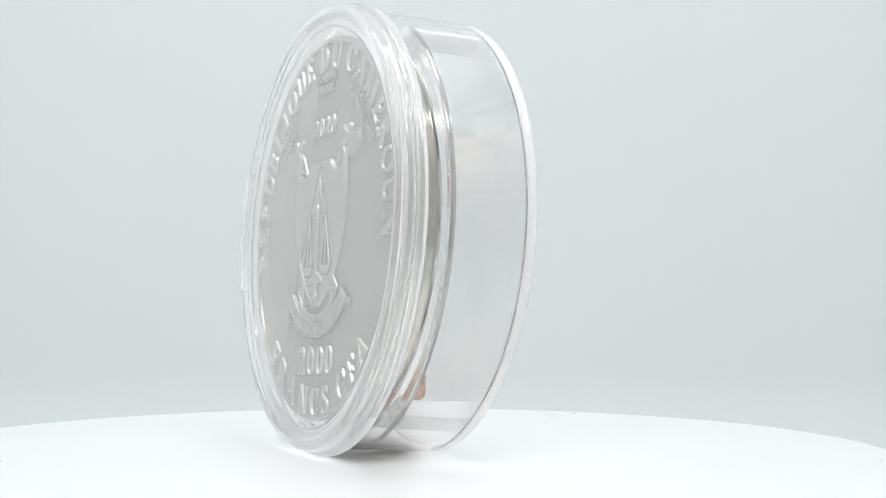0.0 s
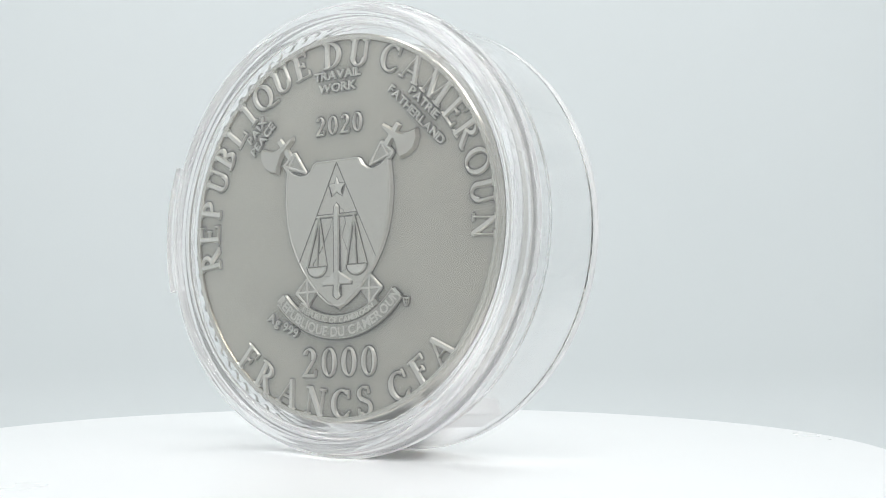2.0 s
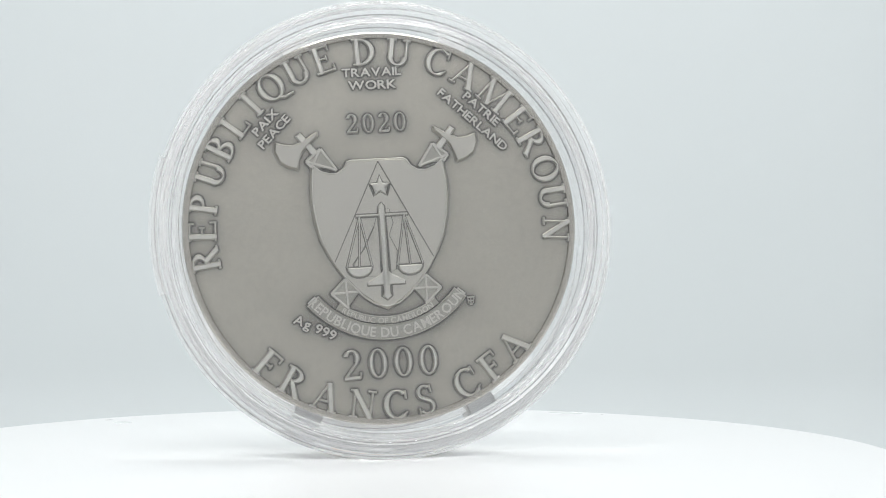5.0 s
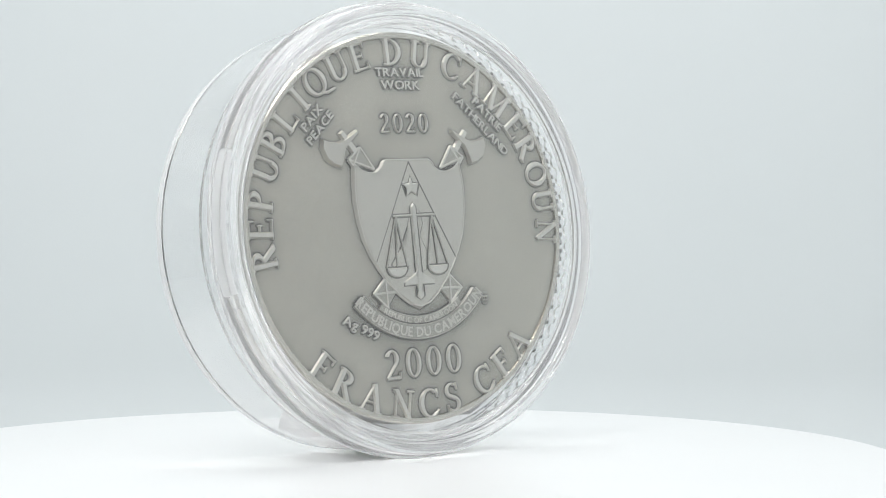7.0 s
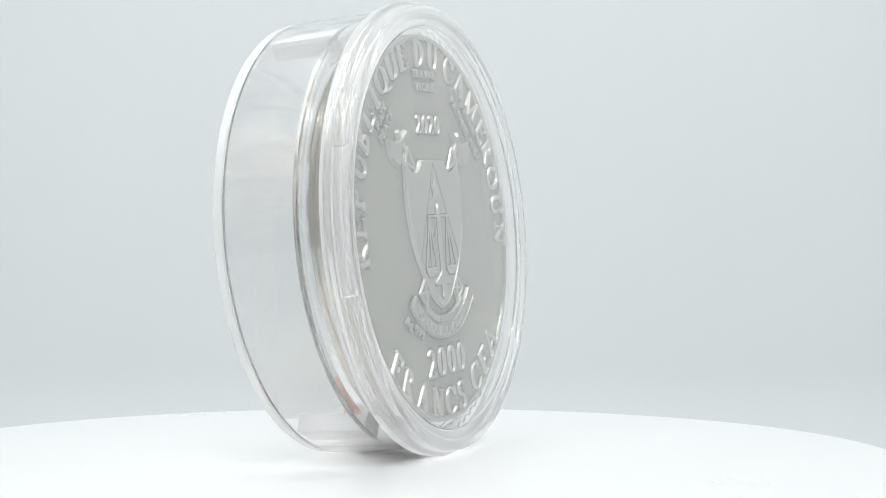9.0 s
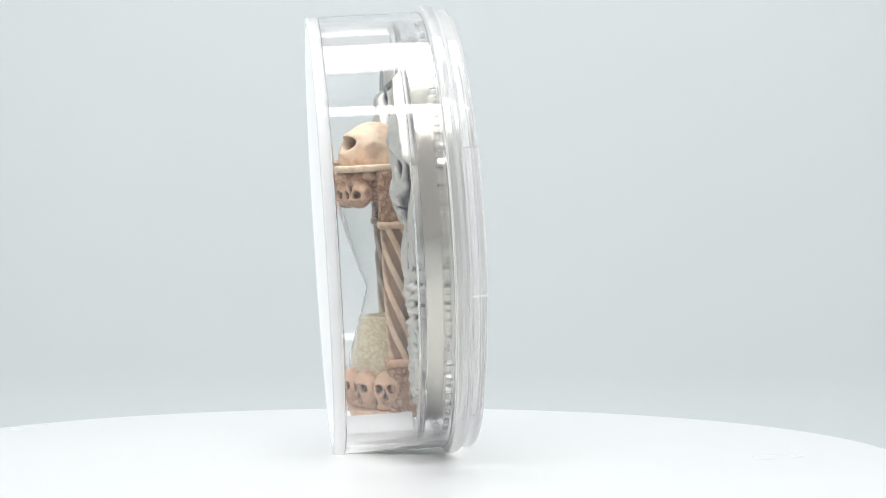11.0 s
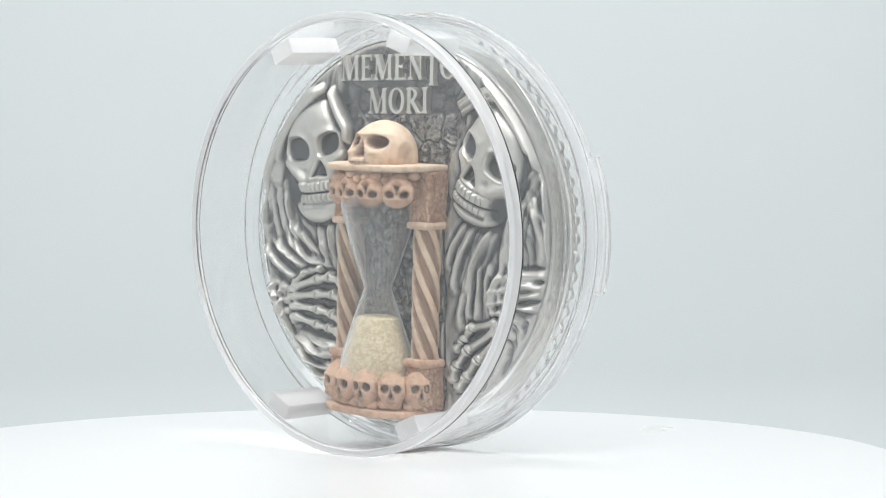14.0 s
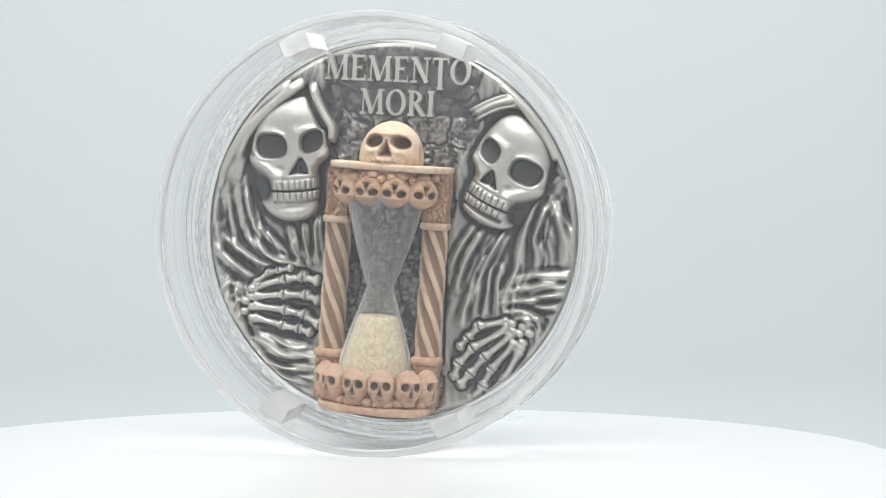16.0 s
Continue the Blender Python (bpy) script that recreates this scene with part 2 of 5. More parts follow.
def build_capsule():
    ob = empty("coin_capsule", "clear round acrylic coin capsule with a deep back, standing on edge", "capsule")
    lid = lathe(eased([(0, -4.0), (26.1, -4.0), (26.1, -4.9), (0, -4.9)], 0.15), 200)
    lid = part("lid_window", lid, M["hazed"], ob, "clear flat window over the coin's struck face", sharp=12)
    lid.visible_shadow = False
    rim = lathe(eased([(26.13, -3.9), (26.9, -3.9), (27.3, -3.0), (27.3, -1.9), (29.4, -1.9), (29.45, -3.3), (28.85, -3.7), (28.8, -5.2), (28.35, -5.6), (27.5, -5.6), (27.2, -5.05), (26.13, -5.0)], 0.32), 320)
    rim = part("lid_rim", rim, M["whitened"], ob, "clear stepped rim of the lid", sharp=50)
    rim.visible_shadow = False
    teeth = lathe([(26.2, -1.75), (26.9, -1.75), (26.9, -0.95), (26.2, -0.95)], 288)
    for v in teeth.verts:
        r = math.hypot(v.co.x, v.co.z) / MM
        if r > 26.5:
            g = 27.2 if math.floor((math.atan2(v.co.z, v.co.x) / (2 * math.pi) + 1) * 144 + 0.25) % 2 else 26.75
            v.co.x, v.co.z = v.co.x * g / r, v.co.z * g / r
    teeth = part("grip_ring", teeth, M["acrylic"], ob, "clear finely toothed ring inside the lid", smooth=False)
    teeth.visible_shadow = False
    bm = bmesh.new()
    arc_rows = []
    for k in range(17):
        t = radians(180 - 17 + 34 * k / 16)
        arc_rows.append([bm.verts.new((r * math.cos(t) * MM, a * MM, r * math.sin(t) * MM)) for r, a in ((28.8, -3.6), (29.7, -3.7), (29.7, -5.5), (28.8, -5.55))])
    for p, q in zip(arc_rows, arc_rows[1:]):
        for k in range(4):
            bm.faces.new((p[k], p[(k + 1) % 4], q[(k + 1) % 4], q[k]))
    bm.faces.new(arc_rows[0]), bm.faces.new(arc_rows[-1])
    tab = part("opening_tab", bm, M["whitened"], ob, "small whitened finger tab on the lid's rim", sharp=20)
    tab.visible_shadow = False
    plate_ = part("end_window", lathe([(0, 12.68), (27.5, 12.68)] + [(27.5 * (1 - k / 24), 12.1 - 0.9 * (1 - (1 - k / 24) ** 2)) for k in range(25)], 200), M["hazed"], ob, "clear end of the cup, slightly domed inside", sharp=20)
    plate_.visible_shadow = False
    edge = part("shell_edge", lathe(eased([(27.55, 12.72), (28.55, 12.72), (28.6, 11.3), (27.75, 11.3), (27.55, 11.95)], 0.3), 220), M["lit_white"], ob, "clear rounded edge of the cup, whitened as if lit", sharp=50)
    edge.visible_shadow = False
    shell = lathe(eased([(27.8, 11.25), (28.58, 11.25), (28.6, 2.4), (28.6, -1.85), (27.8, -1.85), (27.8, 2.4)], 0.15), 220)
    shell = part("back_shell", shell, M["acrylic"], ob, "deep clear wall around the hourglass side", sharp=12)
    shell.visible_shadow = False
    ring = lathe(eased([(25.0, 1.45), (27.7, 1.45), (27.7, 2.2), (26.0, 2.3), (25.0, 1.9)], 0.15), 220)
    ring = part("seat_ring", ring, M["acrylic"], ob, "clear inner ring behind the coin's edge", sharp=12)
    ring.visible_shadow = False
    for ang in (21, -25, -158, 150):
        bm = bmesh.new()
        block(bm, -1.9, 1.9, 2.7, 11.9, 25.0, 27.3, 0.3, pose(0, 0, 0, 0, ang, 0))
        tab = part("spacer_tab", bm, M["lit_white"], ob)
        tab.visible_shadow = False
    return ob


capsule = build_capsule()


# ---- lettering: serif strokes for the large words, the built-in font for the small ones ----
GLYPH = {}
ST, TH = 0.175, 0.08  # stem and hairline


def ln(x0, y0, x1, y1, w):
    d = math.hypot(x1 - x0, y1 - y0) or 1
    nx, ny = -(y1 - y0) / d * w / 2, (x1 - x0) / d * w / 2
    return [((x0 + nx, y0 + ny), (x0 - nx, y0 - ny)), ((x1 + nx, y1 + ny), (x1 - nx, y1 - ny))]


def arc(cx, cy, rx, ry, a0, a1, thick=ST, thin=TH):
    rows = []
    n = max(6, int(abs(a1 - a0) / 14))
    for k in range(n + 1):
        t = radians(a0 + (a1 - a0) * k / n)
        c, s = math.cos(t), math.sin(t)
        rows.append(((cx + rx * c, cy + ry * s), (cx + (rx - thick) * c, cy + (ry - thin) * s)))
    return rows


def ser(x, y, half=0.15):
    y = TH / 2 if y == 0 else y - TH / 2
    return ln(x - half, y, x + half, y, TH)


def stem(x, w=ST, lo=True, hi=True, half=0.15):
    return [ln(x, 0, x, 1, w)] + ([ser(x, 0, half)] if lo else []) + ([ser(x, 1, half)] if hi else [])


GLYPH["I"] = (0.34, stem(0.17))
GLYPH["L"] = (0.64, stem(0.17) + [ln(0.17, TH / 2, 0.62, TH / 2, TH), ln(0.60, 0, 0.60, 0.24, 0.05)])
GLYPH["E"] = (0.66, stem(0.17) + [ln(0.17, 1 - TH / 2, 0.60, 1 - TH / 2, TH), ln(0.58, 1, 0.58, 0.78, 0.05), ln(0.17, 0.52, 0.46, 0.52, TH), ln(0.45, 0.42, 0.45, 0.62, 0.05), ln(0.17, TH / 2, 0.64, TH / 2, TH), ln(0.62, 0, 0.62, 0.24, 0.05)])
GLYPH["F"] = (0.60, stem(0.17) + [ln(0.17, 1 - TH / 2, 0.58, 1 - TH / 2, TH), ln(0.56, 1, 0.56, 0.76, 0.05), ln(0.17, 0.50, 0.44, 0.50, TH), ln(0.43, 0.40, 0.43, 0.60, 0.05)])
GLYPH["P"] = (0.62, stem(0.17) + [arc(0.24, 0.735, 0.35, 0.265, -90, 90), ln(0.17, 0.975, 0.26, 0.975, TH), ln(0.17, 0.495, 0.26, 0.495, TH)])
GLYPH["R"] = (0.74, GLYPH["P"][1] + [ln(0.32, 0.50, 0.66, 0.02, ST), ser(0.68, 0, 0.09)])
GLYPH["B"] = (0.66, stem(0.17) + [arc(0.24, 0.76, 0.32, 0.24, -90, 90), arc(0.24, 0.27, 0.38, 0.27, -90, 90), ln(0.17, 0.975, 0.26, 0.975, TH), ln(0.17, 0.52, 0.26, 0.52, TH), ln(0.17, 0.025, 0.26, 0.025, TH)])
GLYPH["D"] = (0.78, stem(0.17) + [arc(0.24, 0.5, 0.50, 0.5, -90, 90), ln(0.17, 0.975, 0.26, 0.975, TH), ln(0.17, 0.025, 0.26, 0.025, TH)])
GLYPH["U"] = (0.80, [ln(0.17, 1, 0.17, 0.32, ST), ser(0.17, 1, 0.16), ln(0.66, 1, 0.66, 0.31, 0.10), ser(0.65, 1, 0.13), arc(0.39, 0.33, 0.325, 0.35, 180, 360, 0.17, 0.09)])
GLYPH["O"] = (0.84, [arc(0.42, 0.5, 0.42, 0.52, 0, 360)])
GLYPH["Q"] = (0.88, [arc(0.42, 0.5, 0.42, 0.52, 0, 360), ln(0.42, 0.05, 0.62, -0.10, 0.10), ln(0.60, -0.09, 0.92, -0.14, 0.09)])
GLYPH["C"] = (0.74, [arc(0.42, 0.5, 0.42, 0.52, 48, 312), ln(0.68, 0.99, 0.70, 0.68, 0.06), ln(0.62, 0.14, 0.73, 0.24, 0.05)])
GLYPH["A"] = (0.80, [ln(0.10, 0.02, 0.40, 0.99, 0.065), ln(0.38, 1.0, 0.70, 0.02, ST), ln(0.22, 0.34, 0.56, 0.34, TH), ser(0.10, 0, 0.11), ser(0.70, 0, 0.14)])
GLYPH["M"] = (1.02, [ln(0.14, 0, 0.17, 1, 0.065), ln(0.16, 1.0, 0.50, 0.03, ST), ln(0.50, 0.03, 0.83, 1.0, 0.065), ln(0.86, 0, 0.84, 1, ST), ser(0.14, 0, 0.12), ser(0.86, 0, 0.16), ser(0.12, 1, 0.10), ser(0.90, 1, 0.10)])
GLYPH["N"] = (0.84, [ln(0.16, 0, 0.16, 1, 0.065), ln(0.14, 0.99, 0.68, 0.02, ST), ln(0.68, 0, 0.68, 1, 0.065), ser(0.16, 0, 0.13), ser(0.12, 1, 0.10), ser(0.68, 1, 0.13)])
GLYPH["S"] = (0.58, [arc(0.29, 0.75, 0.24, 0.27, 40, 262, 0.12, 0.07), arc(0.27, 0.25, 0.27, 0.27, -150, 90, 0.12, 0.07), ln(0.16, 0.60, 0.42, 0.42, 0.13), ln(0.48, 0.98, 0.49, 0.72, 0.05), ln(0.04, 0.0, 0.04, 0.28, 0.05)])
GLYPH["T"] = (0.70, [ln(0.35, -0.22, 0.35, 1, ST), ser(0.35, 1, 0.32), ln(0.05, 1, 0.05, 0.78, 0.05), ln(0.65, 1, 0.65, 0.78, 0.05), ln(0.22, -0.20, 0.48, -0.20, TH)])
GLYPH["0"] = (0.62, [arc(0.29, 0.5, 0.27, 0.5, 0, 360, 0.13, 0.06)])
GLYPH["2"] = (0.62, [arc(0.27, 0.73, 0.24, 0.28, -35, 165, 0.14, 0.07), ln(0.43, 0.58, 0.08, 0.08, 0.085), ln(0.04, 0.055, 0.50, 0.055, 0.11), ln(0.50, 0.02, 0.53, 0.24, 0.05)])


def raise_strip(bm, rows, put, z0, z1, draft):
    """A raised stroke with sloped flanks; rows are (left, right) edge points."""
    ring = []
    for (lx, ly), (rx, ry) in rows:
        d = math.hypot(rx - lx, ry - ly) or 1e-9
        k = min(draft / d, 0.36)
        il = (lx + (rx - lx) * k, ly + (ry - ly) * k)
        ir = (rx + (lx - rx) * k, ry + (ly - ry) * k)
        ring.append([bm.verts.new(put(*p, z)) for p, z in (((lx, ly), z0), (il, z1), (ir, z1), ((rx, ry), z0))])
    for p, q in zip(ring, ring[1:]):
        for i in range(3):
            bm.faces.new((p[i], p[i + 1], q[i + 1], q[i]))
    if (Vector(rows[0][0]) - Vector(rows[-1][0])).length > 1e-4:
        bm.faces.new(ring[0]), bm.faces.new(ring[-1][::-1])


FACE = -3.1  # the struck field lies this far in front of the coin's seat


def front(x, y, h):
    return (x * MM, (FACE - h) * MM, y * MM)


def back(x, y, h):
    return (-x * MM, (1.2 + h) * MM, y * MM)


def letter(bm, ch, x, y, size, ang, side, h, base=0.0, squeeze=1.0, draft=0.13, fat=0.008):
    """One serif letter centred on (x, y), leaning clockwise by ang degrees; fat thickens its strokes."""
    adv, strokes = GLYPH[ch]
    c, s = math.cos(radians(ang)), math.sin(radians(ang))
    for k, rows in enumerate(strokes):
        lift = h + 0.006 * k

        def put(u, v, z):
            u, v = (u - adv / 2) * size * squeeze, (v - 0.5) * size
            return side(x + u * c + v * s, y - u * s + v * c, z)

        wide = []
        for (lx, ly), (rx, ry) in rows:
            d = math.hypot(rx - lx, ry - ly) or 1
            ex, ey = (rx - lx) / d * fat, (ry - ly) / d * fat
            wide.append(((lx - ex, ly - ey), (rx + ex, ry + ey)))
        raise_strip(bm, wide, put, base, lift, draft / size)


def serif_word(name, parent, text, x, y, size, side, h, base, squeeze=1.0, gap=0.06, material="silver", draft=0.19, fat=0.008):
    bm = bmesh.new()
    total = sum(GLYPH[ch][0] + gap for ch in text) - gap
    u = x - total * size * squeeze / 2
    for ch in text:
        w = GLYPH[ch][0] * size * squeeze
        letter(bm, ch, u + w / 2, y, size, 0, side, h, base, squeeze, draft, fat)
        u += w + gap * size * squeeze
    return part(name, bm, M[material], parent, "raised words struck in the metal", smooth=False)


def font_word(name, parent, text, x, y, size, ang, h=0.28, bend=None, squeeze=1.0):
    """A word in the built-in font on the struck face; bend=(cx, cy, r) curves it along the foot of a circle."""
    bm = bmesh.new()
    gap, u, spots = size * 0.10, 0.0, []
    for ch in text:
        if ch == " ":
            u += size * 0.42 * squeeze
            continue
        cu = bpy.data.curves.new("glyph", "FONT")
        cu.body, cu.size, cu.extrude, cu.resolution_u, cu.offset = ch, size * 1.38, h / 2, 3, 0.022 * size
        ob = bpy.data.objects.new("glyph", cu)
        scene.collection.objects.link(ob)
        me = bpy.data.meshes.new_from_object(ob.evaluated_get(bpy.context.evaluated_depsgraph_get()))
        bpy.data.objects.remove(ob)
        co = np.empty(len(me.vertices) * 3)
        me.vertices.foreach_get("co", co)
        co = co.reshape(-1, 3)
        co[:, 0] *= squeeze
        lo, hi = co[:, 0].min(), co[:, 0].max()
        spots.append((me, co, u, lo, hi))
        u += hi - lo + gap
    total = u - gap
    for me, co, u, lo, hi in spots:
        px = u + (co[:, 0] - lo) - total / 2
        py = co[:, 1] - size * 0.5
        if bend:
            cx, cy, r = bend
            mid = u + (hi - lo) / 2 - total / 2
            a = mid / r
            gx, gy = px - mid, py
            X = cx + r * math.sin(a) + gx * math.cos(a) - gy * math.sin(a)
            Y = cy - r * math.cos(a) + gx * math.sin(a) + gy * math.cos(a)
        else:
            c, s = math.cos(radians(ang)), math.sin(radians(ang))
            X, Y = x + px * c + py * s, y - px * s + py * c
        out = np.stack([X * MM, (FACE - (co[:, 2] + h / 2) - (0.36 if bend else 0.0)) * MM, Y * MM], 1)
        me.vertices.foreach_set("co", out.ravel())
        bm.from_mesh(me)
        bpy.data.meshes.remove(me)
    return part(name, bm, M["bright"], parent, "small raised words struck in the metal", smooth=False)


def plate(bm, pts, h, draft=0.12, base=0.0, side=front):
    """A raised flat shape with sloped flanks from an outline in mm."""
    n = len(pts)
    area2 = sum(pts[i][0] * pts[(i + 1) % n][1] - pts[(i + 1) % n][0] * pts[i][1] for i in range(n))
    sg = 1 if area2 > 0 else -1
    low, top = [], []
    for i, (x, y) in enumerate(pts):
        (ax, ay), (bx, by) = pts[i - 1], pts[(i + 1) % n]
        e1, e2 = Vector((x - ax, y - ay)).normalized(), Vector((bx - x, by - y)).normalized()
        n1, n2 = Vector((-e1.y, e1.x)) * sg, Vector((-e2.y, e2.x)) * sg
        m = (n1 + n2)
        m = m.normalized() / max(0.5, m.normalized().dot(n1)) if m.length > 1e-6 else n1
        low.append(bm.verts.new(side(x, y, base)))
        top.append(bm.verts.new(side(x + m.x * draft, y + m.y * draft, h)))
    for i in range(n):
        j = (i + 1) % n
        bm.faces.new((low[i], low[j], top[j], top[i]))
    bm.faces.new(top)
    bmesh.ops.triangulate(bm, faces=[f for f in bm.faces if len(f.verts) > 4])


def line_of(bm, x0, y0, x1, y1, w, h, base=0.0, draft=0.05):
    raise_strip(bm, ln(x0, y0, x1, y1, w), lambda u, v, z: front(u, v, z), base, h, draft)


# ---- the struck face: field, circular legend, arms ----
def build_struck_face(coin):
    bm = bmesh.new()
    spots = (-97.4, -88.4, -79.7, -69.4, -60.6, -51.9, -43.3, -34.8, -24.9, -15.8, -2.1, 9.2, 22.4, 32.6, 44.2, 55.3, 63.8, 73.9, 83.6, 94.2)
    for ch, a in zip("REPUBLIQUEDUCAMEROUN", spots):
        letter(bm, ch, 22.6 * math.sin(radians(a)), 22.6 * math.cos(radians(a)), 3.5, a, front, 0.30, 0.0, 1.14)
    part("legend_upper", bm, M["bright"], coin, "raised words along the rim", smooth=False)
    bm = bmesh.new()
    for ch, a in zip("FRANCSCFA", (-136.6, -146.6, -157.9, -169.9, 179.6, 169.7, 155.5, 145.7, 135.9)):
        letter(bm, ch, 22.65 * math.sin(radians(a)), 22.65 * math.cos(radians(a)), 3.6, a + 180, front, 0.30, 0.0, 1.16)
    part("legend_lower", bm, M["bright"], coin, "raised words along the rim", smooth=False)
    serif_word("year_lettering", coin, "2020", 0.2, 13.35, 2.45, front, 0.28, 0.0, 1.14, 0.11, "bright", 0.12)
    serif_word("value_lettering", coin, "2000", 0.0, -17.3, 3.7, front, 0.30, 0.0, 1.18, 0.12, "bright", 0.13)
    font_word("motto", coin, "TRAVAIL", 0.0, 19.95, 1.1, 0, squeeze=1.2)
    font_word("motto", coin, "WORK", 0.0, 18.3, 1.15, 0, squeeze=1.2)
    font_word("motto", coin, "PAIX", -13.95, 14.1, 1.08, -45, squeeze=1.2)
    font_word("motto", coin, "PEACE", -12.9, 12.85, 1.08, -45, squeeze=1.2)
    font_word("motto", coin, "PATRIE", 13.95, 14.5, 1.08, 44, squeeze=1.2)
    font_word("motto", coin, "FATHERLAND", 12.7, 13.15, 1.08, 44, squeeze=1.2)
    font_word("fineness_mark", coin, "Ag 999", -9.3, -12.2, 1.2, 27, squeeze=1.1)
    # shield
    right = [(8.85, 5.6), (8.9, 3.6), (8.6, 1.0), (8.0, -1.4), (7.1, -3.4), (5.9, -5.4), (4.5, -7.2), (3.1, -8.7), (1.6, -9.8)]
    top = [(-8.6, 8.3), (-7.6, 7.55), (-6.4, 7.15), (-5.3, 7.2), (-4.4, 7.8), (-4.0, 8.55), (-3.5, 8.75), (3.3, 8.75), (3.8, 8.5), (4.3, 7.7), (5.2, 7.15), (6.3, 7.1), (7.5, 7.5), (8.5, 8.3)]
    bm = bmesh.new()
    plate(bm, top + right + [(0.1, -10.6)] + [(-x, y) for x, y in reversed(right)], 0.40, 0.30)
    part("shield", bm, M["shield"], coin, "raised plain shield", smooth=False)
    bm = bmesh.new()
    rim = [(x * 0.965, y - 0.15) for x, y in top] + [(x * 0.965, y) for x, y in right] + [(0.1, -10.2)] + [(-x * 0.965, y) for x, y in reversed(right)]
    for p, q in zip(rim, rim[1:] + rim[:1]):
        line_of(bm, *p, *q, 0.20, 0.47, 0.38, 0.05)
    part("shield_border", bm, M["bright"], coin, smooth=False)
    for sx in (-1, 1):
        bm = bmesh.new()
        edge = [(sx * x, y) for x, y in right if y > -4.0]
        flap = [(sx * abs(x), y) for x, y in top if x * sx > 0]
        flap.sort(key=lambda p: abs(p[0]))
        panel = [(sx * 0.12, 8.55)] + flap + edge + [(sx * 6.62, -4.2)]
        plate(bm, [(x * 0.95, y - (0.3 if y > 6.5 else 0.0)) for x, y in panel], 0.455, 0.05, 0.38)
        part("chevron_panel", bm, M["shield"], coin, smooth=False)
        bm = bmesh.new()
        line_of(bm, 0.0, 8.35, sx * 6.3, -4.2, 0.16, 0.462, 0.38, 0.02)
        part("chevron_line", bm, M["dark"], coin, smooth=False)

    def star(grow):
        pts = []
        for k in range(10):
            r, a = ((1.45 if k % 2 == 0 else 0.6) + grow), math.pi / 2 + k * math.pi / 5
            pts.append((0.05 + r * math.cos(a), 5.1 + r * math.sin(a)))
        return pts

    land = [(-0.3, 2.6), (1.0, 2.2), (1.4, 0.4), (0.8, -1.2), (1.7, -3.2), (1.4, -5.6), (-0.6, -6.4), (-3.6, -6.2), (-3.9, -4.6), (-2.6, -2.9), (-1.6, -2.3), (-1.0, 0.2)]
    sword = [(-0.5, 1.5), (-0.42, 2.6), (0.02, 3.2), (0.46, 2.6), (0.5, 1.5), (0.46, -6.6), (0.62, -7.4), (0.36, -8.2), (0.68, -8.9), (0.05, -9.5), (-0.6, -8.9), (-0.28, -8.2), (-0.52, -7.4), (-0.4, -6.6)]
    guard = [(-2.4, -7.0), (-0.8, -6.1), (0.0, -5.2), (0.9, -6.1), (2.5, -7.0), (2.5, -7.5), (-2.4, -7.5)]

    def bowl(mid, grow):
        return [(mid + 1.7 + grow, -5.0 + grow)] + [(mid + (1.65 + grow) * math.cos(t), -5.1 + (1.3 + grow) * math.sin(t)) for t in [-math.pi * k / 10 for k in range(11)]] + [(mid - 1.7 - grow, -5.0 + grow)]

    under, over = bmesh.new(), bmesh.new()
    plate(under, star(0.16), 0.410, 0.01, 0.38)
    plate(over, star(0.0), 0.58, 0.16, 0.39)
    plate(under, [(x * 1.06, y) for x, y in land], 0.412, 0.01, 0.38)
    ground = bmesh.new()
    plate(ground, land, 0.47, 0.10, 0.39)
    part("land_outline", ground, M["shield"], coin, "low raised outline of a country behind the sword", smooth=False)
    plate(under, [(x * 1.25, y) for x, y in sword], 0.508, 0.01, 0.38)
    plate(over, sword, 0.74, 0.20, 0.39)
    plate(under, [(x, y - 0.08) for x, y in guard], 0.512, 0.01, 0.38)
    plate(over, guard, 0.66, 0.14, 0.39)
    line_of(under, -3.35, 1.45, 3.4, 1.45, 0.62, 0.516, 0.38, 0.01)
    line_of(over, -3.25, 1.45, 3.3, 1.45, 0.36, 0.70, 0.39, 0.12)
    for sx in (-1, 1):
        mid, hang = sx * 3.25, sx * 2.85
        for k, ex in enumerate((-1.62, 0.0, 1.62)):
            line_of(under, hang, 1.4, mid + ex, -5.0, 0.34, 0.520 + 0.003 * k, 0.38, 0.01)
            line_of(over, hang, 1.4, mid + ex, -5.0, 0.22, 0.66 + 0.006 * k, 0.39, 0.08)
        plate(under, bowl(mid, 0.12), 0.532, 0.01, 0.38)
        plate(over, bowl(mid, 0.0), 0.70, 0.22, 0.39)
    part("oxide_outline", under, M["dark"], coin, "dark antique outline round the charges", smooth=False)
    part("charges", over, M["bright"], coin, "raised star, scales and upright sword", smooth=False)
    # axes in bundled rods
    for sx in (-1, 1):
        bm = bmesh.new()
        ax = lambda pts: [(sx * x, y) for x, y in pts]
        quad = ax([(5.3, 7.5), (7.2, 10.3), (9.1, 8.8), (8.5, 8.0)])
        dark = bmesh.new()
        plate(dark, quad, 0.24, 0.1)
        part("rod_ground", dark, M["ground"], coin, smooth=False)
        for p, q in ((0, 1), (1, 2), (2, 3), (0, 2), (1, 3)):
            line_of(bm, *quad[p], *quad[q], 0.40, 0.36 + 0.006 * (p + q), 0.1, 0.1)
        plate(bm, ax([(9.6, 12.55), (10.3, 12.05), (8.3, 9.4), (7.5, 10.0)]), 0.46, 0.14)
        part("rod_bundle", bm, M["bright"], coin, smooth=False)
        bm = bmesh.new()
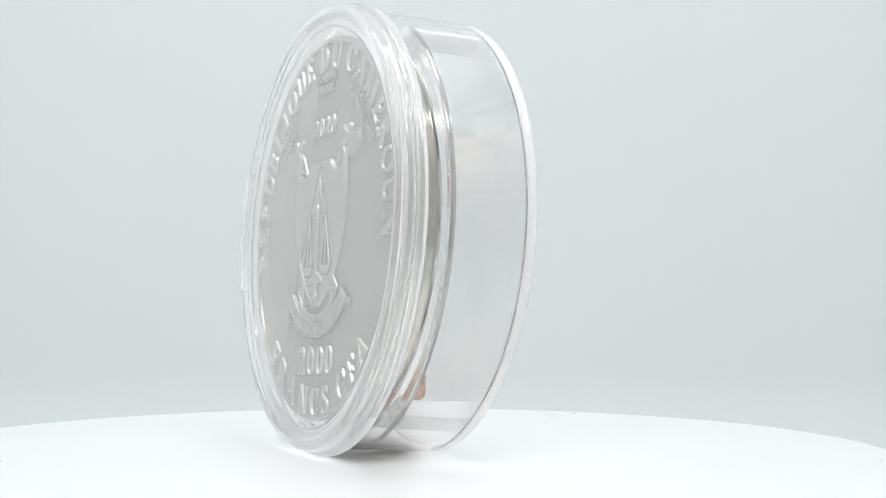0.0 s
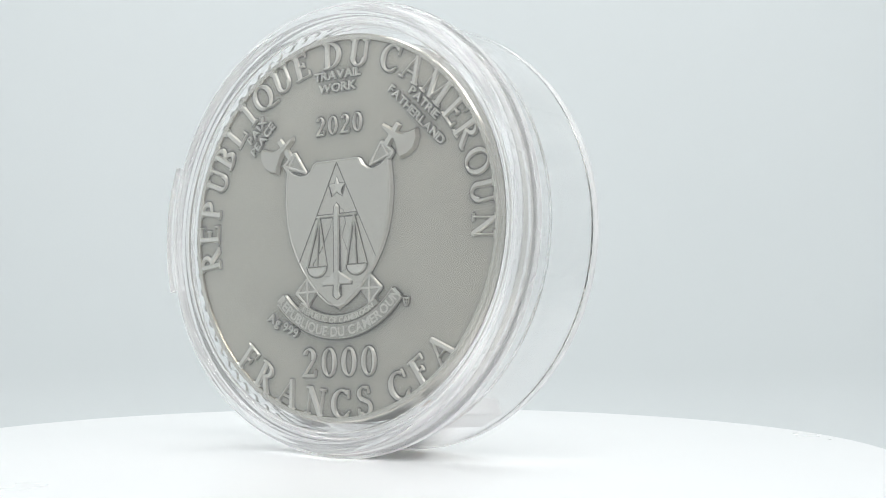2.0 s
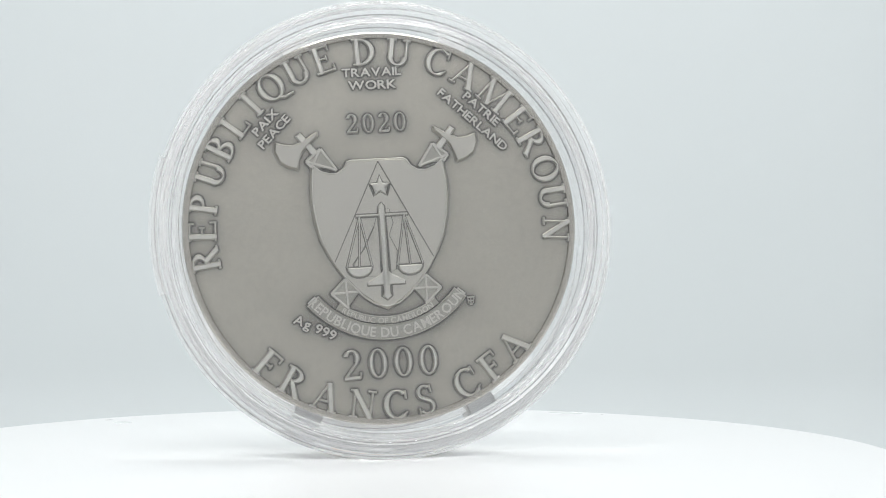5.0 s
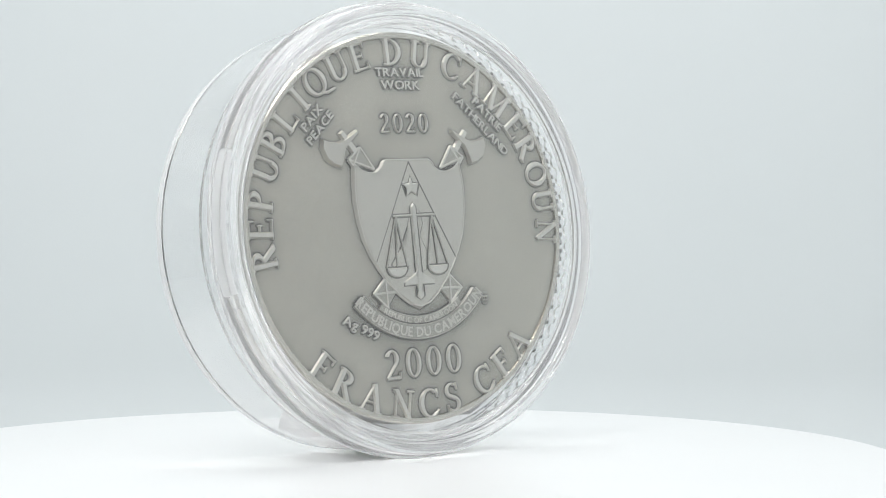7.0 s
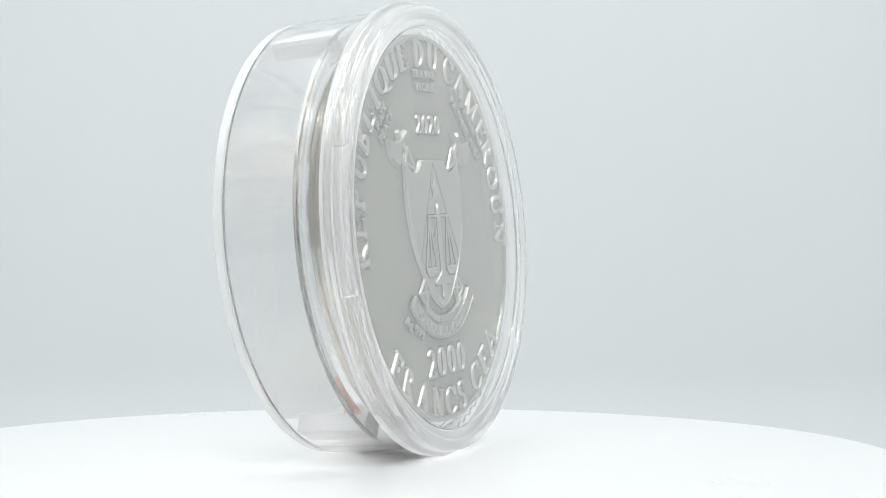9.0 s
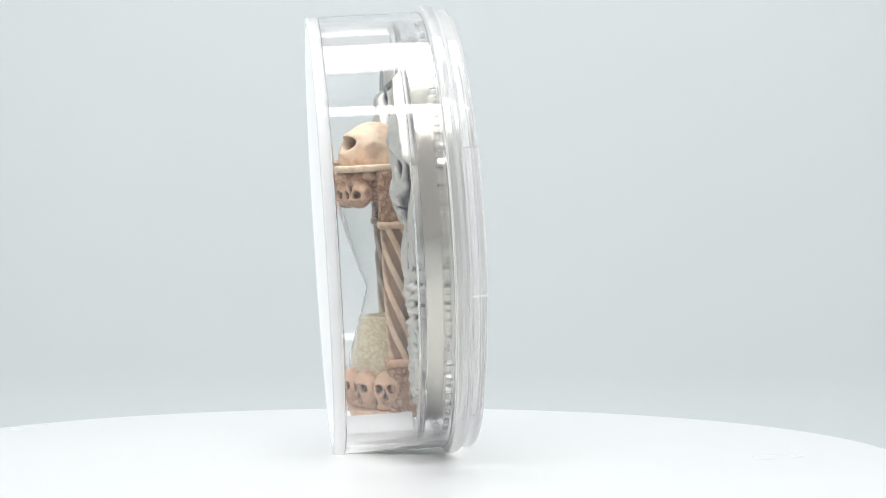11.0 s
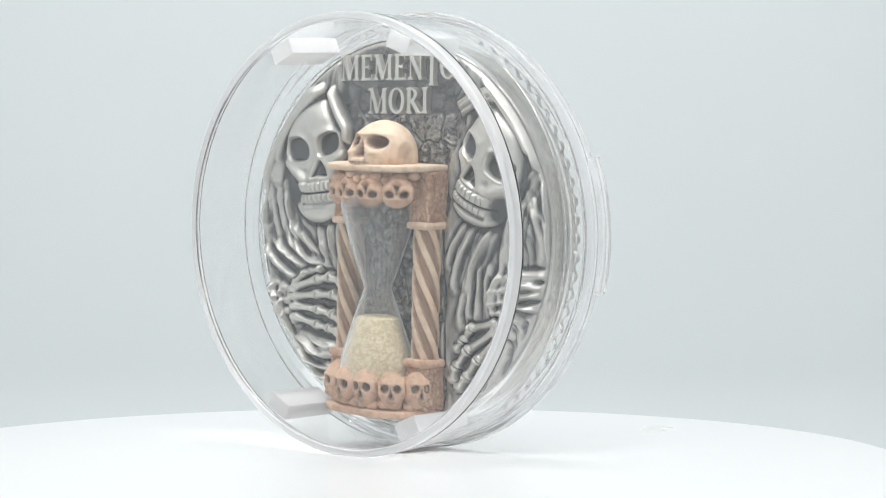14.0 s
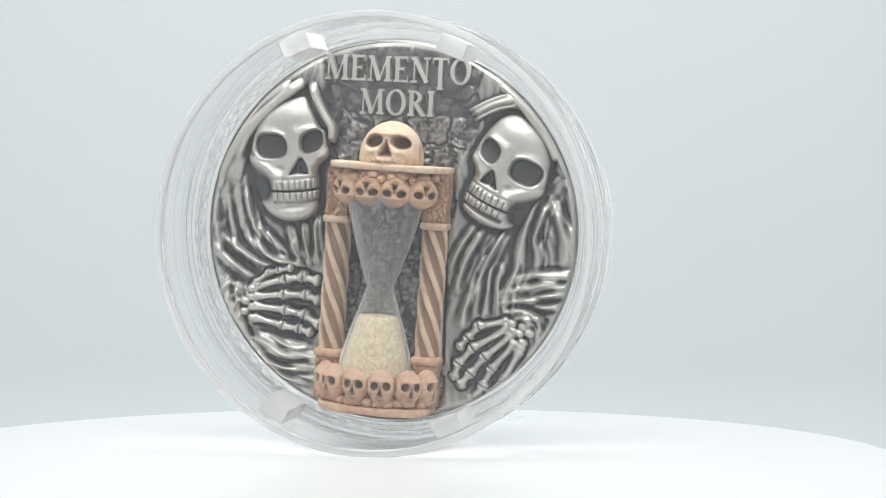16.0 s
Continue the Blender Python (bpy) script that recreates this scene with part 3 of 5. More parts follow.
        plate(bm, ax([(7.3, 12.0), (7.4, 12.65), (8.2, 12.25), (9.2, 11.6), (10.6, 11.0), (11.7, 11.1), (12.9, 11.5), (13.1, 10.2), (12.5, 8.8), (11.5, 8.1), (10.1, 7.7), (9.95, 9.0), (9.4, 10.0), (8.6, 10.8)]), 0.62, 0.24)
        part("axe_blade", bm, M["shield"], coin, smooth=False)
        bm = bmesh.new()
        quad = ax([(3.4, -8.1), (5.15, -6.45), (7.0, -8.2), (5.0, -10.1)])
        dark = bmesh.new()
        plate(dark, quad, 0.24, 0.1)
        part("rod_ground", dark, M["ground"], coin, smooth=False)
        for p, q in ((0, 1), (1, 2), (2, 3), (0, 2), (1, 3)):
            line_of(bm, *quad[p], *quad[q], 0.40, 0.36 + 0.006 * (p + q), 0.1, 0.1)
        part("rod_bundle_end", bm, M["bright"], coin, smooth=False)
    bm = bmesh.new()
    cx, cy = 0.0, -1.3
    rows = []
    for k in range(33):
        a = radians(-50.8 + 101.6 * k / 32)
        rows.append(((cx + 13.1 * math.sin(a), cy - 13.1 * math.cos(a)), (cx + 11.15 * math.sin(a), cy - 11.15 * math.cos(a))))
    raise_strip(bm, rows, lambda u, v, z: front(u, v, z), 0.0, 0.40, 0.22)
    rows = []
    for k in range(25):
        a = radians(-36.5 + 73 * k / 24)
        rows.append(((cx + 11.1 * math.sin(a), cy - 11.1 * math.cos(a)), (cx + 10.1 * math.sin(a), cy - 10.1 * math.cos(a))))
    raise_strip(bm, rows, lambda u, v, z: front(u, v, z), 0.0, 0.40, 0.12)
    part("ribbon", bm, M["ground"], coin, "raised curved ribbon", smooth=False)
    bm = bmesh.new()
    for r, half in ((13.0, 50.8), (11.25, 50.8), (10.18, 36.5)):
        rows = []
        for k in range(33):
            a = radians(-half + 2 * half * k / 32)
            rows.append(((cx + (r + 0.08) * math.sin(a), cy - (r + 0.08) * math.cos(a)), (cx + (r - 0.08) * math.sin(a), cy - (r - 0.08) * math.cos(a))))
        raise_strip(bm, rows, lambda u, v, z: front(u, v, z), 0.36, 0.50, 0.06)
    for sx in (-1, 1):
        a = radians(50.6) * sx
        line_of(bm, cx + 11.15 * math.sin(a), cy - 11.15 * math.cos(a), cx + 13.1 * math.sin(a), cy - 13.1 * math.cos(a), 0.2, 0.50, 0.36)
    part("ribbon_border", bm, M["bright"], coin, smooth=False)
    font_word("ribbon_words", coin, "REPUBLIQUE DU CAMEROUN", 0, 0, 1.26, 0, 0.14, (cx, cy, 12.12), 0.95)
    font_word("ribbon_words", coin, "REPUBLIC OF CAMEROON", 0, 0, 0.74, 0, 0.14, (cx, cy, 10.66), 0.98)
    bm = bmesh.new()
    for k, (dx, dy, w, t) in enumerate(((0, 0.5, 0.95, 0.2), (0, 0.05, 0.8, 0.2), (0, -0.4, 0.4, 0.2))):
        line_of(bm, 10.75 + dx - w / 2, -10.2 + dy, 10.75 + dx + w / 2, -10.2 + dy, t, 0.22)
    for dx in (-0.4, 0.4, 0.0):
        line_of(bm, 10.75 + dx, -9.7, 10.75 + dx * 0.7, -10.5, 0.16, 0.21)
    part("mint_mark", bm, M["silver"], coin, smooth=False)
    build_field(coin)


def build_field(coin):
    """The flat field; the dark antique finish clings along the foot of everything raised on it."""
    n, half = 700, 24.3
    hits = np.zeros((n, n))
    for ob in coin.children:
        if ob.type != "MESH" or ob.name.startswith("blank"):
            continue
        me = ob.data
        co = np.empty(len(me.vertices) * 3)
        me.vertices.foreach_get("co", co)
        co = co.reshape(-1, 3) / MM
        ed = np.empty(len(me.edges) * 2, int)
        me.edges.foreach_get("vertices", ed)
        ed = ed.reshape(-1, 2)
        ed = ed[(co[ed][:, :, 1] > FACE - 0.55).all(1)]
        for t in np.linspace(0, 1, 24):
            p = co[ed[:, 0]] * (1 - t) + co[ed[:, 1]] * t
            i = np.clip(((p[:, 0] + half) / (2 * half) * (n - 1)).round().astype(int), 0, n - 1)
            j = np.clip(((p[:, 2] + half) / (2 * half) * (n - 1)).round().astype(int), 0, n - 1)
            hits[i, j] = 1
    g = np.linspace(-half, half, n)
    X, Z = np.meshgrid(g, g, indexing="ij")
    rr = np.hypot(X, Z)
    ox = 0.72 * np.clip(blur(hits, 2) * 3.2, 0, 1) + 0.30 * np.clip(blur(hits, 9) * 4.0, 0, 1) + 0.22 * np.clip(blur(hits, 26) * 4.0, 0, 1) + 0.18 * step(23.2, 24.2, rr) + 0.07 * fbm(X * 0.25, Z * 0.25, 41, 4)
    grid_part("struck_field", coin, X, FACE + 0 * X, Z, rr < 24.28, np.clip(ox, 0, 1), M["field"], "matt antiqued silver field", flip=True)


def grid_part(name, parent, X, Y, Z, keep, ox, material, label, flip=False):
    n = X.shape[0]
    idx = -np.ones((n, n), int)
    idx[keep] = np.arange(keep.sum())
    quad = keep[:-1, :-1] & keep[1:, :-1] & keep[1:, 1:] & keep[:-1, 1:]
    faces = np.stack([idx[:-1, :-1][quad], idx[:-1, 1:][quad], idx[1:, 1:][quad], idx[1:, :-1][quad]], 1)
    if flip:
        faces = faces[:, ::-1]
    co = np.stack([X[keep], Y[keep], Z[keep]], 1) * MM
    me = bpy.data.meshes.new(name)
    me.vertices.add(len(co))
    me.vertices.foreach_set("co", co.ravel())
    me.loops.add(faces.size)
    me.loops.foreach_set("vertex_index", np.ascontiguousarray(faces).ravel())
    me.polygons.add(len(faces))
    me.polygons.foreach_set("loop_start", np.arange(0, faces.size, 4))
    me.update(calc_edges=True)
    me.polygons.foreach_set("use_smooth", [True] * len(faces))
    at = me.attributes.new("oxide", "FLOAT", "POINT")
    at.data.foreach_set("value", ox[keep].astype(np.float32))
    me.materials.append(material)
    return part(name, me, None, parent, label)


# ---- the sculpted face as a relief ----
def fbm(x, y, seed, octaves=4):
    rng = np.random.RandomState(seed)
    out, amp = np.zeros_like(x), 1.0
    for o in range(octaves):
        g = rng.rand(64, 64)
        u, v = x * 2 ** o + 17.3 * o, y * 2 ** o + 9.1 * o
        i, j = np.floor(u).astype(int), np.floor(v).astype(int)
        a, b = u - i, v - j
        a, b = a * a * (3 - 2 * a), b * b * (3 - 2 * b)
        i, j, i1, j1 = i % 64, j % 64, (i + 1) % 64, (j + 1) % 64
        out += amp * (g[i, j] * (1 - a) * (1 - b) + g[i1, j] * a * (1 - b) + g[i, j1] * (1 - a) * b + g[i1, j1] * a * b - 0.5)
        amp *= 0.5
    return out


def step(e0, e1, x):
    t = np.clip((x - e0) / (e1 - e0), 0, 1)
    return t * t * (3 - 2 * t)


def blur(H, n):
    k = np.ones(2 * n + 1) / (2 * n + 1)
    for _ in range(2):
        H = np.apply_along_axis(lambda r: np.convolve(np.pad(r, n, "edge"), k, "valid"), 0, H)
        H = np.apply_along_axis(lambda r: np.convolve(np.pad(r, n, "edge"), k, "valid"), 1, H)
    return H


def rounded(pts, times, closed=False):
    """Cuts the corners of a path."""
    for _ in range(times):
        cut = [] if closed else [pts[0]]
        for (ax, ay), (bx, by) in zip(pts, pts[1:] + (pts[:1] if closed else [])):
            cut += [(ax * 0.75 + bx * 0.25, ay * 0.75 + by * 0.25), (ax * 0.25 + bx * 0.75, ay * 0.25 + by * 0.75)]
        pts = cut if closed else cut + [pts[-1]]
    return list(pts)


class Relief:
    """Heights in mm over a square grid; X to the right as seen from the sculpted side."""

    def __init__(self, half, n):
        self.half, self.n = half, n
        g = np.linspace(-half, half, n)
        self.X, self.Z = np.meshgrid(g, g, indexing="ij")
        self.H = np.zeros((n, n))
        self.stain_shade = np.zeros((n, n))

    def near(self, pts, pad):
        """The part of the grid that lies within pad of a path."""
        k = (self.n - 1) / (2 * self.half)
        span = []
        for axis in (0, 1):
            lo, hi = min(p[axis] for p in pts) - pad, max(p[axis] for p in pts) + pad
            span.append(slice(max(0, int((lo + self.half) * k)), min(self.n, int((hi + self.half) * k) + 2)))
        return tuple(span)

    def path_distance(self, pts, w):
        X, Z = self.X[w], self.Z[w]
        best, along = np.full_like(X, 1e9), np.zeros_like(X)
        lens = [math.dist(p, q) for p, q in zip(pts, pts[1:])]
        total, run = sum(lens), 0.0
        for (p, q), l in zip(zip(pts, pts[1:]), lens):
            dx, dz = (q[0] - p[0]) / l, (q[1] - p[1]) / l
            t = np.clip((X - p[0]) * dx + (Z - p[1]) * dz, 0, l)
            d = np.hypot(X - p[0] - t * dx, Z - p[1] - t * dz)
            m = d < best
            best[m], along[m] = d[m], ((run + t) / total)[m]
            run += l
        return best, along

    def cord(self, pts, r, h, base=0.0, taper=0.0):
        """A rounded raised cord along a smoothed path."""
        pts = rounded(pts, 2)
        w = self.near(pts, r)
        d, t = self.path_distance(pts, w)
        rr = r * (1 - taper * t)
        z = base + h * np.sqrt(np.clip(1 - (d / rr) ** 2, 0, 1))
        if math.dist(pts[0], pts[-1]) > 3.0:
            z = z * step(0.0, 0.22, t) * step(1.0, 0.86, t)
        self.H[w] = np.where(d < rr, np.maximum(self.H[w], z), self.H[w])

    def fold(self, pts, r, h):
        """A fold of cloth: one crisp ridge that swells, fades at its ends and sinks a hollow beside it."""
        pts = rounded(pts, 2)
        w = self.near(pts, 3.6 * r)
        d, t = self.path_distance(pts, w)
        d = np.abs(d + 0.22 * r * fbm(self.X[w] * 0.6, self.Z[w] * 0.6, int(r * 100), 2))
        q = d / r
        h = h * (0.2 + 0.8 * np.sin(math.pi * np.clip(t, 0, 1)) ** 0.6)
        self.H[w] += h * np.exp(-q ** 1.25 * 1.7) - 0.5 * h * np.exp(-((q - 1.3) / 0.5) ** 2)

    def groove(self, pts, r, depth):
        w = self.near(pts, 3 * r)
        d, t = self.path_distance(pts, w)
        self.H[w] -= depth * np.exp(-(d / r) ** 2)

    def bone(self, pts, r, h, base):
        """A finger: slim waisted bones with knobbed ends, parted by a dark gap at every joint."""
        for p, q in zip(pts, pts[1:]):
            w = self.near([p, q], r * 1.6)
            d, t = self.path_distance([p, q], w)
            rr = r * (0.62 + 0.48 * np.abs(2 * t - 1) ** 3.0)
            z = base + h * np.sqrt(np.clip(1 - (d / rr) ** 2, 0, 1)) * (0.8 + 0.2 * np.abs(2 * t - 1) ** 2)
            self.H[w] = np.where(d < rr, np.maximum(self.H[w], z), self.H[w] - 0.25 * np.exp(-((d - rr) / (0.45 * r)) ** 2))
        for a, p, b in zip(pts, pts[1:], pts[2:]):
            dx, dz = b[0] - a[0], b[1] - a[1]
            l = math.hypot(dx, dz)
            cut = [(p[0] - dz / l * r * 0.9, p[1] + dx / l * r * 0.9), (p[0] + dz / l * r * 0.9, p[1] - dx / l * r * 0.9)]
            w = self.near(cut, r)
            d, t = self.path_distance(cut, w)
            self.H[w] -= 0.45 * np.exp(-(d / (r * 0.2)) ** 2)
            self.stain_shade[w] += 0.7 * np.exp(-(d / (r * 0.24)) ** 2)

    def local(self, cx, cz, s, ang):
        c, n = math.cos(radians(ang)), math.sin(radians(ang))
        dx, dz = (self.X - cx) / s, (self.Z - cz) / s
        return dx * c + dz * n, -dx * n + dz * c

    def skull(self, cx, cz, s, ang, turn, jaw):
        """A skull in three-quarter view, with (cx, cz) between its sockets; turn mirrors it and jaw opens it."""
        w = self.near([(cx, cz)], 2.3 * s)
        p, q = (a[w] for a in self.local(cx, cz, s, ang))
        p = p * turn
        low = lambda y: y if y > -1.07 else -1.07 + (y + 1.07) * jaw

        def dist(pts, closed=False):
            best, odd = np.full_like(p, 9.0), np.zeros(p.shape, bool)
            for (ax, ay), (bx, by) in zip(pts, pts[1:] + (pts[:1] if closed else [])):
                l2 = (bx - ax) ** 2 + (by - ay) ** 2 + 1e-12
                t = np.clip(((p - ax) * (bx - ax) + (q - ay) * (by - ay)) / l2, 0, 1)
                best = np.minimum(best, np.hypot(p - ax - t * (bx - ax), q - ay - t * (by - ay)))
                odd ^= ((ay > q) != (by > q)) & (p < ax + (q - ay) * (bx - ax) / ((by - ay) or 1e-12))
            return np.where(odd, best, -best) if closed else best

        def spot(x, y, rx, ry):
            return np.exp(-((p - x) / rx) ** 2 - ((q - y) / ry) ** 2)

        shape = [(-1.08, 0.12), (-0.98, 0.5), (-0.64, 0.86), (-0.2, 1.06), (0.28, 1.14), (0.62, 0.95), (0.79, 0.5), (0.82, 0.05), (0.82, -0.34), (0.6, -0.56), (0.52, -0.85), (0.52, low(-1.3)), (0.36, low(-1.70)), (-0.28, low(-1.80)), (-0.74, low(-1.58)), (-0.97, low(-1.2)), (-1.0, -0.76), (-1.1, -0.25)]
        d = dist(rounded(shape, 2, True), True)
        body = 1.75 * np.sqrt(np.clip(1 - (1 - np.clip(d / 0.62, 0, 1)) ** 2, 0, 1))
        body += 0.55 * spot(-0.02, 0.62, 0.62, 0.48) + 0.35 * spot(0.02, -0.88, 0.5, 0.3) + 0.3 * spot(-0.02, low(-1.62), 0.45, 0.2)
        ridge = lambda pts, r, h: h * np.exp(-(dist(rounded(pts, 2)) / r) ** 2)
        body += ridge([(-0.98, 0.02), (-0.84, 0.32), (-0.5, 0.40), (-0.16, 0.22)], 0.10, 0.26)
        body += ridge([(0.2, 0.24), (0.42, 0.36), (0.68, 0.30), (0.78, 0.05)], 0.09, 0.26)
        body += ridge([(0.08, 0.3), (0.17, 0.0), (0.2, -0.26)], 0.13, 0.30)
        # Jaw hollow and temple are toned dark as shade under the hood.
        stain_shade = 1.0 * spot(-0.84, -0.92, 0.25, 0.34) + 0.4 * spot(-1.05, 0.1, 0.14, 0.5)
        body -= 1.45 * spot(-0.80, -0.95, 0.22, 0.28) + 0.8 * spot(0.66, -0.66, 0.12, 0.16) + 0.35 * spot(-1.02, -0.6, 0.2, 0.3) + 0.45 * spot(-0.98, 0.28, 0.14, 0.3) + 0.3 * spot(-0.32, -0.5, 0.14, 0.12)
        body += ridge([(-1.1, -0.22), (-0.8, -0.40), (-0.52, -0.60), (-0.46, -0.78)], 0.12, 0.55)
        body += ridge([(0.80, -0.26), (0.60, -0.36), (0.46, -0.5)], 0.09, 0.35)
        body += ridge([(-0.92, low(-1.25)), (-0.6, low(-1.55)), (0.0, low(-1.68))], 0.11, 0.22)
        body -= 0.35 * spot(-0.1, low(-1.42), 0.6, 0.09)
        for ex, ey, rx, ry, tip in ((-0.51, 0.02, 0.40, 0.30, -0.10), (0.47, 0.03, 0.27, 0.26, 0.22)):
            u, v = p - ex, q - ey - tip * (p - ex)
            e = (np.abs(u / rx) ** 2.6 + np.abs(v / ry) ** 2.6) ** (1 / 2.6)
            k = step(1.06, 0.78, e)
            body = body * (1 - k) + (0.55 + 0.35 * np.clip(-v / ry, -1, 1)) * k + 0.09 * np.exp(-((e - 1.12) / 0.09) ** 2)
            stain_shade = np.maximum(stain_shade, 0.62 * step(1.0, 0.8, e) - 0.18 * step(0.1, -0.8, v / ry) * step(1.0, 0.8, e))
        hole = dist(rounded([(0.21, -0.22), (0.33, -0.55), (0.35, -0.76), (0.08, -0.68), (-0.19, -0.73), (-0.02, -0.48)], 1, True), True)
        body += 0.14 * np.exp(-((hole + 0.05) / 0.05) ** 2) - 0.95 * step(0.0, 0.07, hole)
        body += 0.45 * np.exp(-((p - 0.1 - 0.1 * (q + 0.5)) / 0.035) ** 2) * step(-0.42, -0.6, q) * step(0.0, 0.05, hole)
        stain_shade = np.maximum(stain_shade, 0.8 * step(0.0, 0.05, hole))
        # teeth in two rows, smaller towards the turned-away side
        line = -1.07 + 0.10 * (p + 0.05) ** 2 - 0.04 * p
        row = step(0.52, 0.47, p) * step(-0.62, -0.55, p)
        cell = np.abs(((p + 0.6) * (6.6 + 1.5 * np.clip(p, 0, 1))) % 1.0 - 0.5) * 2
        body -= row * 0.30 * step(0.34, 0.26, np.abs(q - line))
        for off, hh in ((0.135, 0.125), (-0.125, 0.105)):
            v = (q - line - off) / hh
            body += row * 0.52 * np.clip(1 - np.abs(v) ** 3.5, 0, 1) ** 0.6 * np.clip(1 - cell ** 3.5, 0, 1) ** 0.6
            stain_shade = np.maximum(stain_shade, 0.6 * row * (cell > 0.86) * (np.abs(v) < 0.85))
        gap = np.exp(-((q - line) / 0.022) ** 2) * step(0.54, 0.5, p) * step(-0.85, -0.7, p)
        body -= 0.25 * gap
        stain_shade = np.maximum(stain_shade, 0.85 * gap)
        inside = d > 0
        self.H[w] = np.where(inside, 0.45 + np.maximum(body, 0.1), self.H[w] - 0.5 * np.exp(-(d / 0.14) ** 2))
        self.stain_shade[w] = np.where(inside, stain_shade + 0.15 + 0.22 * np.exp(-(d / 0.16) ** 2), self.stain_shade[w] + 0.45 * np.exp(-(d / 0.13) ** 2))


